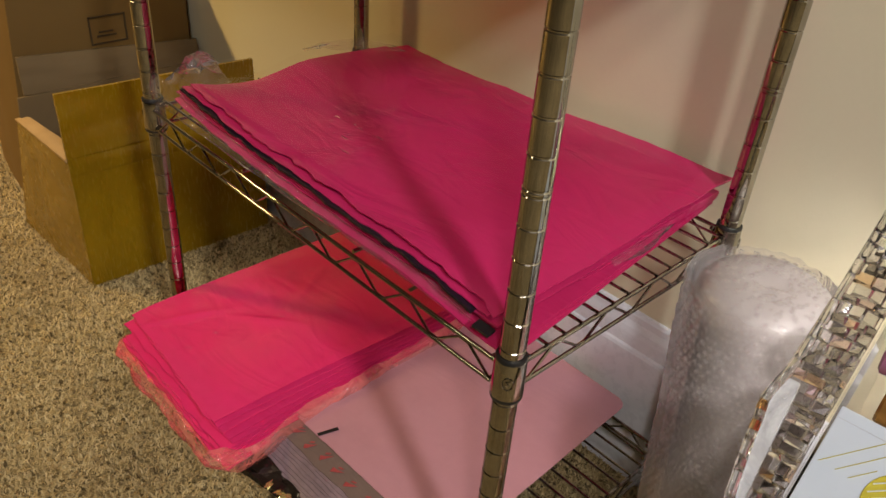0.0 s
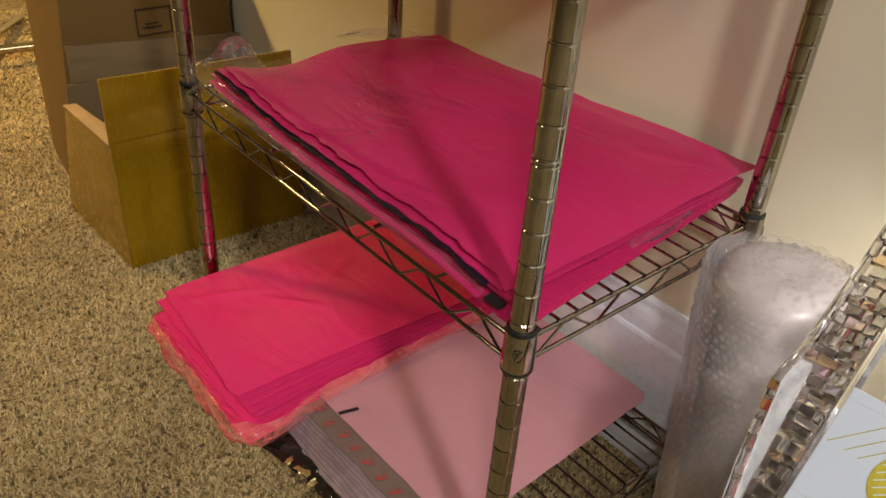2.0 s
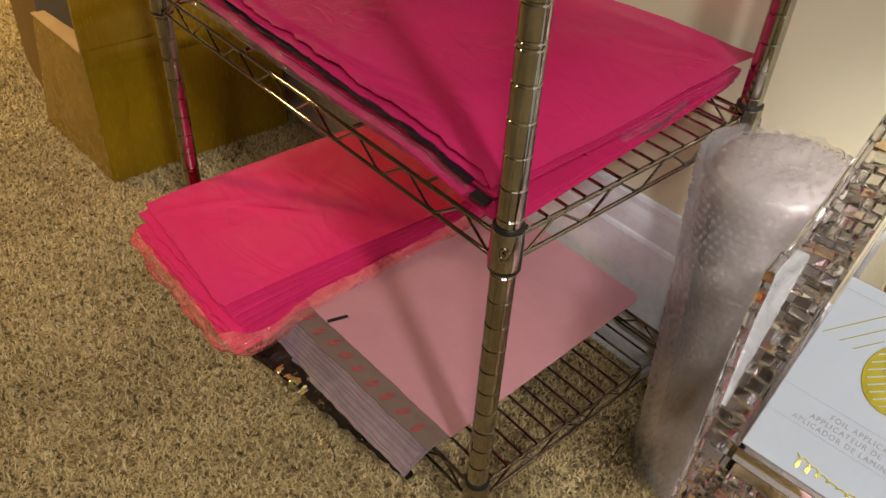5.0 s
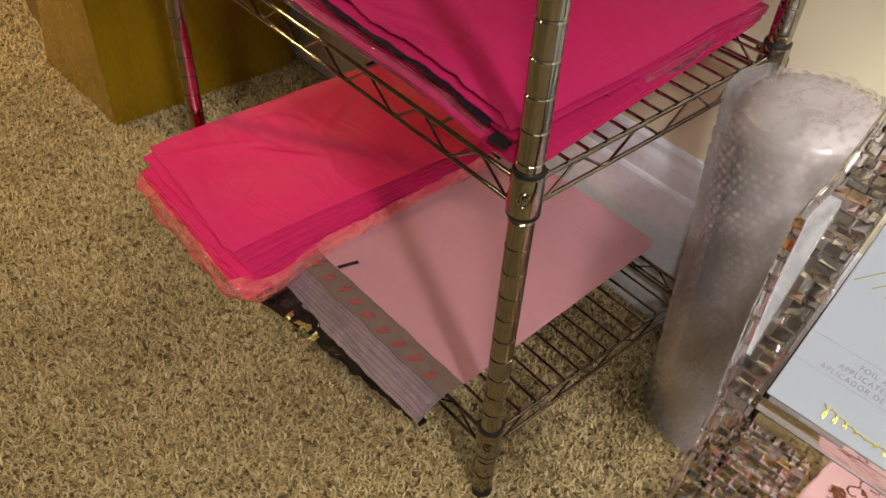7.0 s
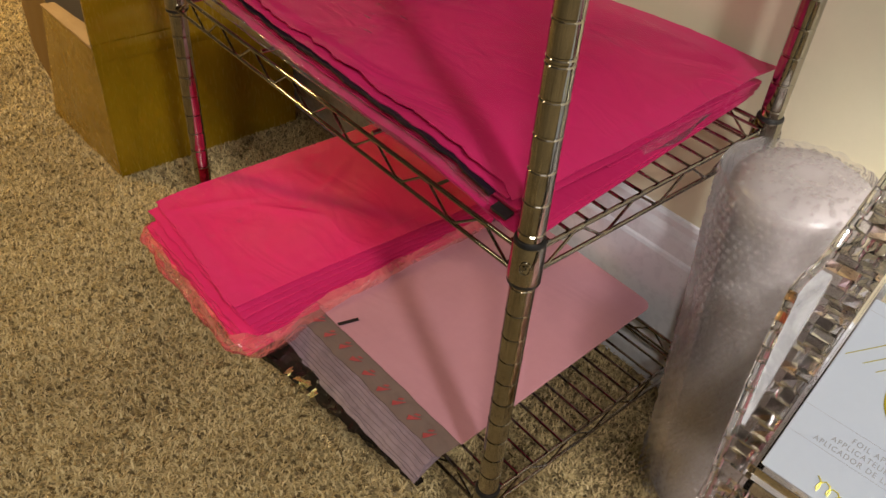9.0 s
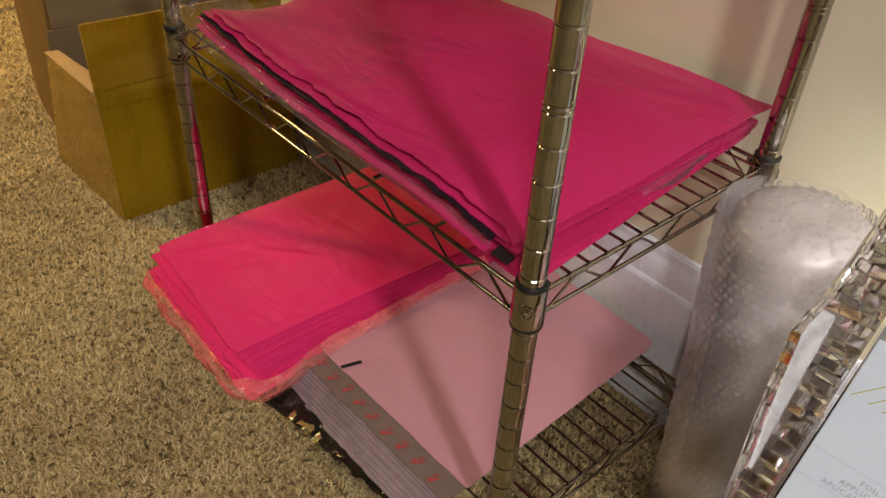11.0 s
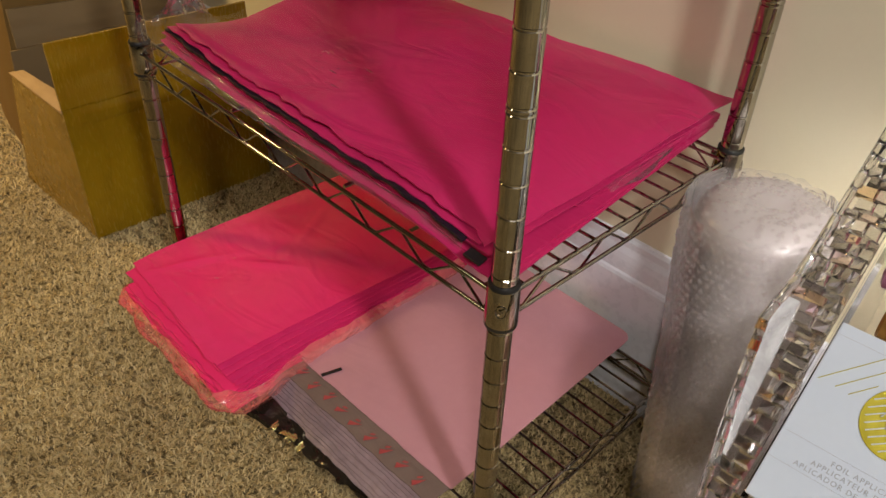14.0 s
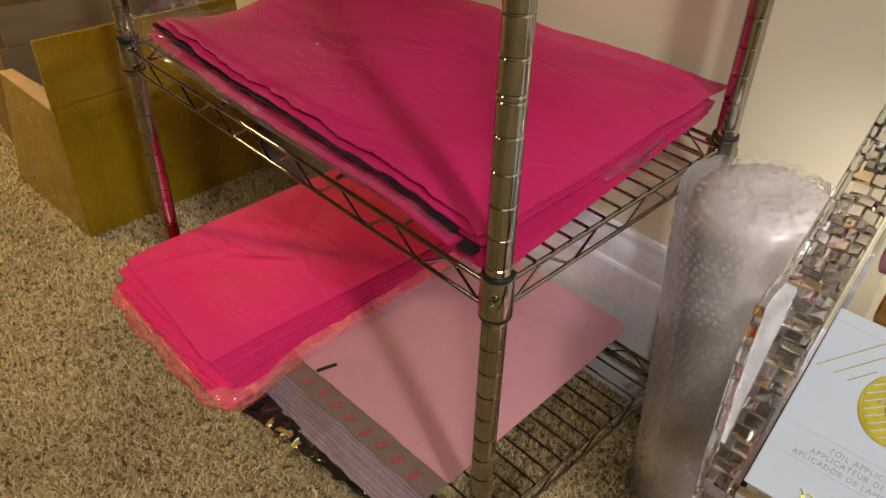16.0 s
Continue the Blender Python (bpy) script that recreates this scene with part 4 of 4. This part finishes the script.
def bubbles(place, nu, nv, size, flat=False):
    """Shallow domes on a sheet, in offset rows."""
    bm = bmesh.new()
    for j in range(nv):
        for i in range(nu):
            u, v = (i + 0.5 * (j % 2) + 0.25 + 0.24 * (noise.random() - 0.5)) / nu, (j + 0.5 + 0.22 * (noise.random() - 0.5)) / nv
            c, d = place(u, v), place(min(1, u + 0.002), v) - place(u - 0.002, v)
            t = d.normalized()
            up = Vector((0, 0, 1))
            n = t.cross(up).normalized()
            if flat:
                t, up, n = Vector((1, 0, 0)), Vector((0, 1, 0)), Vector((0, 0, 1))
            k = size * (0.55 + 0.6 * noise.random())
            ring = [bm.verts.new(c + k * (math.cos(q) * t + math.sin(q) * up)) for q in (2 * math.pi * s / 7 for s in range(7))]
            mid = [bm.verts.new(c + n * k * 0.52 + 0.62 * k * (math.cos(q) * t + math.sin(q) * up)) for q in (2 * math.pi * s / 7 for s in range(7))]
            for s in range(7):
                bm.faces.new((ring[s], ring[(s + 1) % 7], mid[(s + 1) % 7], mid[s]))
            tip = bm.verts.new(c + n * k * 0.68)
            for s in range(7):
                bm.faces.new((mid[s], mid[(s + 1) % 7], tip))
    return bm


def outer_front(u, v):
    return OUT(0.18 + 0.62 * u, v * 0.985)


tagged(part("bubble", bubbles(outer_front, 31, 50, 0.0028), DOME_FILM, roll, "rows of small air bubbles", "all"), kind="stuff")
tagged(part("bubble", bubbles(lambda u, v: LOOSE(u, v * 0.985), 14, 50, 0.0035), DOME_FILM, roll, "rows of small air bubbles", "all"), kind="stuff")



def roll_crown(u, v):
    a, r = 2 * math.pi * u + 0.7 * wob(u, v, 0, 3.3, 4), 0.008 + 0.049 * v ** 0.7 + 0.006 * wob(u, v, 1, 6.1, 2)
    return Vector((r * math.cos(a), r * math.sin(a), 0.409 - 0.010 * v ** 3)) + lean(0.40)


tagged(part("bubble", bubbles(roll_crown, 24, 7, 0.0034, True), DOME_FILM, roll, "air bubbles over the rolled end", "all"), kind="stuff")

# ---------------------------------------------------------------- sloped acrylic organiser
CH, CU, CN = Vector((0.99698, 0.07769, 0)), Vector((-0.05835, 0.74883, 0.66018)), Vector((0.05129, -0.65819, 0.75110))
CORNER = Vector((0.1886, 0.0269, 0.3403))
SLOPE = Matrix((CH, CU, CN)).transposed().to_4x4()
SLOPE.translation = CORNER
stand = thing("acrylic_organizer", SLOPE, "clear textured acrylic organizer with a sloped front", "organizer")


def rim_line():
    """The outer edge of the left side, (across, along) the slope: it swells out in an S above the ledge."""
    return [(-0.006, -0.125), (-0.0116, -0.090), (-0.0195, -0.026), (-0.0235, -0.012), (-0.0300, 0.0226), (-0.0355, 0.050), (-0.0395, 0.072), (-0.0427, 0.094), (-0.0452, 0.108), (-0.0440, 0.118), (-0.0405, 0.133), (-0.0385, 0.172), (-0.0374, 0.208), (-0.036, 0.30)]


def across(u):
    line = rim_line()
    for (a, p), (b, q) in zip(line, line[1:]):
        if p <= u <= q:
            return a + (b - a) * (u - p) / (q - p)
    return line[-1][0]


def side_plate():
    bm = bmesh.new()
    line = [(h, u) for h, u in rim_line()] + [(-0.006, 0.30), (-0.006, -0.125)]
    lo = [bm.verts.new((h, u, -0.020)) for h, u in line]
    hi = [bm.verts.new((h, u, -0.012)) for h, u in line]
    bm.faces.new(hi), bm.faces.new(list(reversed(lo)))
    for i in range(len(line)):
        k = (i + 1) % len(line)
        bm.faces.new((lo[i], lo[k], hi[k], hi[i]))
    return bm


part("side_plate", side_plate(), ACRYLIC, stand)


def gem_blocks(u0, u1, row, h_of, hmax, n0, n1, seed, tilt):
    """Pressed brick-like facets, in staggered rows."""
    rng = random.Random(seed)
    bm = bmesh.new()
    u, k, step = u0, 0, row
    while u < u1:
        row = step * rng.uniform(0.62, 1.12)
        h = h_of(u + row / 2) + 0.0016
        if 0.010 < u < 0.126:
            h = max(h, -0.0218 - 0.0075 * (u - 0.02) / 0.11)
        if k % 2:
            h += 0.004
        while h < hmax - 0.003:
            w = min(rng.uniform(0.55, 1.7) * step, hmax - h)
            top = n1 - 0.0034 * rng.random()
            e = 0.0016 * (rng.random() - 0.5)
            a, b, s = h, h + w, 0.0004 + 0.0016 * rng.random()
            q = [bm.verts.new(p) for p in ((a, u, n0), (b, u, n0), (b, u + row, n0), (a, u + row, n0))]
            t = [bm.verts.new(p) for p in ((a + s, u + s + e, top), (b - s, u + s - e, top + tilt * (rng.random() - 0.5)), (b - s, u + row - s, top), (a + s, u + row - s, top - tilt * (rng.random() - 0.5)))]
            bm.faces.new(list(reversed(q))), bm.faces.new(t)
            for i in range(4):
                j = (i + 1) % 4
                bm.faces.new((q[i], q[j], t[j], t[i]))
            h += w
        u += row
        k += 1
    return bm


tagged(part("facet", gem_blocks(-0.012, 0.298, 0.0088, across, -0.005, -0.0112, -0.003, 2, 0.0060), PRESSED, stand, "pressed brick-like facets"), kind="stuff")
low_facets = tagged(part("facet", gem_blocks(-0.120, -0.020, 0.0056, across, 0.044, -0.0112, -0.005, 6, 0.0028), PRESSED, stand, "pressed brick-like facets"), kind="stuff")
low_facets.visible_shadow = True


def rim_gems():
    """Cut glass blocks that step along the rim."""
    rng = random.Random(17)
    bm = bmesh.new()
    u = -0.115
    while u < 0.29:
        ln, w = rng.uniform(0.007, 0.024), rng.uniform(0.0045, 0.0066)
        m = Matrix.Translation((across(u + ln / 2) + 0.001, u + ln / 2, -0.0080)) @ Matrix.Rotation(rng.uniform(-0.35, 0.35), 4, "Y") @ Matrix.Rotation(rng.uniform(-0.12, 0.12), 4, "X") @ Matrix.Rotation(math.atan2(across(u) - across(u + ln), ln), 4, "Z")
        r = bmesh.ops.create_cube(bm, size=1, matrix=m @ Matrix.Diagonal((w, ln * 0.94, 0.0075, 1)))
        bmesh.ops.bevel(bm, geom=list({e for v in r["verts"] for e in v.link_edges}), offset=0.0011, segments=1, affect="EDGES")
        u += ln
    return bm


tagged(part("rim_gem", rim_gems(), ACRYLIC, stand, "cut clear blocks stepping along the rim"), kind="stuff")
part("rim", tube(bmesh.new(), [(h, u, -0.008) for h, u in rim_line()], 0.0030, 10), ACRYLIC, stand, "polished rim", True)


def sweep_plate():
    """A smooth milky strip between the rim and the facets."""
    bm = bmesh.new()
    n = 16
    left, right = [], []
    for i in range(n + 1):
        u = 0.014 + 0.114 * i / n
        edge = -0.0222 - 0.0075 * (u - 0.02) / 0.11
        left.append((across(u) + 0.0046, u)), right.append((max(edge, across(u) + 0.0054), u))
    for a, b in ((left, right),):
        for i in range(n):
            quad = (a[i], b[i], b[i + 1], a[i + 1])
            lo, hi = [bm.verts.new((h, u, -0.0115)) for h, u in quad], [bm.verts.new((h, u, -0.0045)) for h, u in quad]
            bm.faces.new(hi), bm.faces.new(list(reversed(lo)))
            bm.faces.new((lo[0], lo[1], hi[1], hi[0])), bm.faces.new((lo[2], lo[3], hi[3], hi[2]))
            bm.faces.new((lo[1], lo[2], hi[2], hi[1])), bm.faces.new((lo[3], lo[0], hi[0], hi[3]))
    bmesh.ops.remove_doubles(bm, verts=bm.verts, dist=0.00005)
    return bm


part("inner_strip", sweep_plate(), FROST, stand, "smooth milky strip inside the rim")
# Two orange pieces colour in the highlights at the bend of the rim.
for u0 in (0.084, 0.099):
    part("rim_glint", tube(bmesh.new(), [(across(u) + 0.0004, u, -0.0066) for u in (u0, u0 + 0.0022, u0 + 0.0050, u0 + 0.0072)], 0.0036, 9, 0.8), GLINT_AMBER, stand, "orange piece imitating a glint at the rim's bend")
part("ledge", box(bmesh.new(), -0.014, 0.215, -0.0125, -0.0035, -0.020, 0.010, 0.0022), ACRYLIC, stand, "clear ledge under the packet", True)
part("back_plate", box(bmesh.new(), -0.005, 0.215, -0.125, 0.30, -0.030, -0.0265), ACRYLIC, stand, "clear sloped back plate").visible_shadow = False


def leg_mesh(h):
    """A side wall from the slope straight down to the carpet."""
    bm = bmesh.new()
    down = Vector((0, -0.66018, -0.7511))
    top = [Vector((h, u, -0.031)) for u in (-0.12, 0.295)]
    low = [p + down * ((SLOPE @ p).z - 0.0) for p in top]
    loop = [top[0], top[1], low[1], low[0]]
    a = [bm.verts.new(p) for p in loop]
    b = [bm.verts.new(p + Vector((0.004, 0, 0))) for p in loop]
    bm.faces.new(a), bm.faces.new(list(reversed(b)))
    for i in range(4):
        k = (i + 1) % 4
        bm.faces.new((a[k], a[i], b[i], b[k]))
    return bm


part("side_wall", leg_mesh(-0.004), ACRYLIC, stand, "clear side wall down to the carpet").visible_shadow = False
part("side_wall", leg_mesh(0.210), ACRYLIC, stand, "clear side wall down to the carpet").visible_shadow = False

# the white packet on the ledge
packet = thing("packet", SLOPE @ pose(0, 0, 0), "white printed packet with yellow foil disc on the acrylic ledge", "packet")
part("sleeve", box(bmesh.new(), 0, 0.19, 0, 0.127, -0.026, 0, 0.0008), WHITE_CARD, packet)
S = 0.95


def words(text, h, u, size):
    c = bpy.data.curves.new("wording", "FONT")
    c.body, c.size, c.space_character, c.extrude = text, size, 1.25, 0.00012
    tmp = bpy.data.objects.new("wording", c)
    scene.collection.objects.link(tmp)
    me = bpy.data.meshes.new_from_object(tmp.evaluated_get(bpy.context.evaluated_depsgraph_get()))
    bpy.data.objects.remove(tmp)
    me.materials.clear()
    me.materials.append(GREY_INK)
    ob = new("wording", me)
    ob.parent, ob.matrix_basis = packet, pose(h, u, 0.00025)
    return ob


words("FOIL APPLICATOR", 0.036 * S, 0.0435 * S, 0.0047)
words("APPLICATEUR DE", 0.0255 * S, 0.0380 * S, 0.0047)
words("APLICADOR DE LAMINA", 0.0165 * S, 0.0325 * S, 0.0047)
for u in (0.0505, 0.0300, 0.125):
    part("printed_line", box(bmesh.new(), 0.001, 0.189, u * S - 0.0001, u * S + 0.0001, 0.0001, 0.0003), GREY_INK, packet)
part("foil_disc", lathe(bmesh.new(), [(0.0228, 0.0001), (0.0228, 0.0005), (0.0222, 0.0006)], 48, (0.0595 * S, 0.0875 * S, 0)), YELLOW_FOIL, packet, "shiny yellow foil disc")
for i in range(9):
    d = -0.018 + 0.0045 * i
    k = math.sqrt(max(0, 0.0218 ** 2 - d * d))
    c = Vector((0.0595 * S, 0.0875 * S, 0.0008))
    a, b = Vector((0.80, 0.60, 0)), Vector((-0.60, 0.80, 0))
    part("foil_stroke", tube(bmesh.new(), [c + b * d - a * k * 0.9, c + b * d + a * k * (0.1 + 0.07 * (i % 4))], 0.00045, 5), WHITE_CARD, packet, "white stroke across the disc")
bm = bmesh.new()
pts = [Vector((0.0595 * S - 0.012 + 0.003 * i, 0.0875 * S + 0.006 * math.sin(1.9 * i) - 0.001 * i, 0.0011)) for i in range(9)]
tube(bm, pts, 0.0006, 6)
part("foil_stroke", bm, GREY_INK, packet, "dark scribble on the disc", True)
for h0, u0, ln in ((0.0035, 0.0868, 0.044), (0.0145, 0.0870, 0.036), (0.0232, 0.0862, 0.018)):
    part("foil_stroke", tube(bmesh.new(), [(h0, u0, 0.0003), (h0 + ln * 0.68, u0 + ln * 0.73, 0.0003)], 0.00030, 5), YELLOW_FOIL, packet, "thin yellow foil line")
bm = bmesh.new()
pts = []
for i in range(64):
    t = i / 63
    pts.append(Vector((0.030 + 0.062 * t + 0.0022 * math.sin(20 * t * math.pi), 0.0095 + 0.0042 * math.cos(20 * t * math.pi) * (0.55 + 0.45 * math.cos(7 * t)) - 0.002 * t, 0.0004)))
tube(bm, pts, 0.00042, 6)
part("foil_stroke", bm, YELLOW_FOIL, packet, "yellow foil scribble", True)


def rolled(name, h0, h1, u, r, material, label, category):
    ob = thing(name, SLOPE @ pose(h0, u, -0.0265 + r), label, category)
    prof = [(r * 0.86, 0.0), (r, 0.002), (r, (h1 - h0) * 0.55), (r * 0.96, (h1 - h0) * 0.57), (r * 0.96, (h1 - h0) * 0.6), (r, (h1 - h0) * 0.62), (r, h1 - h0 - 0.002), (r * 0.86, h1 - h0)]
    bm = lathe(bmesh.new(), prof, 32)
    bmesh.ops.transform(bm, matrix=Matrix.Rotation(radians(90), 4, "Y"), verts=bm.verts)
    part("body", bm, material, ob, "", True)
    bm = lathe(bmesh.new(), [(r * 1.02, 0), (r * 1.04, 0.001), (r * 1.04, 0.004), (r * 1.02, 0.005)], 32)
    bmesh.ops.transform(bm, matrix=Matrix.Translation(((h1 - h0) * 0.25, 0, 0)) @ Matrix.Rotation(radians(90), 4, "Y"), verts=bm.verts)
    part("band", bm, AMBER, ob, "shiny band", True)
    return ob


rolled("jar", 0.018, 0.12, 0.1425, 0.0135, AMBER, "amber metallic jar lying above the packet", "jar")
rolled("foil_roll", 0.006, 0.12, 0.1800, 0.0200, PURPLE, "iridescent purple foil roll lying in the organizer", "foil roll")

# the blush floral box under the organiser
floral = thing("gift_box", pose(0.30, 0.12, 0), "blush pink box with rose gold floral scrolls on the carpet", "box")
base = Matrix.Translation((-0.30, -0.12, 0))
part("body", lay(box(bmesh.new(), 0.222, 0.410, 0.045, 0.235, 0, 0.145, 0.002)), FLORAL, floral)
rng = random.Random(3)
for i in range(64):
    cx, cy, r = 0.232 + 0.165 * rng.random(), 0.055 + 0.17 * rng.random(), 0.006 + 0.008 * rng.random()
    a0, sgn = rng.random() * 6.28, rng.choice((-1, 1))
    pts = [(cx + r * (1 - t / 14) * math.cos(a0 + sgn * 0.62 * t), cy + r * (1 - t / 14) * math.sin(a0 + sgn * 0.62 * t), 0.1456) for t in range(13)]
    part("scroll", lay(tube(bmesh.new(), pts, 0.0007, 5)), ROSE_GOLD, floral, "", True)
    if i % 3 == 0:
        bm = bmesh.new()
        for k in range(5):
            q = 2 * math.pi * k / 5
            bmesh.ops.create_circle(bm, cap_ends=True, segments=8, radius=0.0028, matrix=Matrix.Translation((cx + 0.004 * math.cos(q), cy + 0.004 * math.sin(q), 0.1462)) @ Matrix.Rotation(q, 4, "Z") @ Matrix.Diagonal((1.3, 0.7, 1, 1)))
        part("flower", lay(bm), ROSE_GOLD, floral)
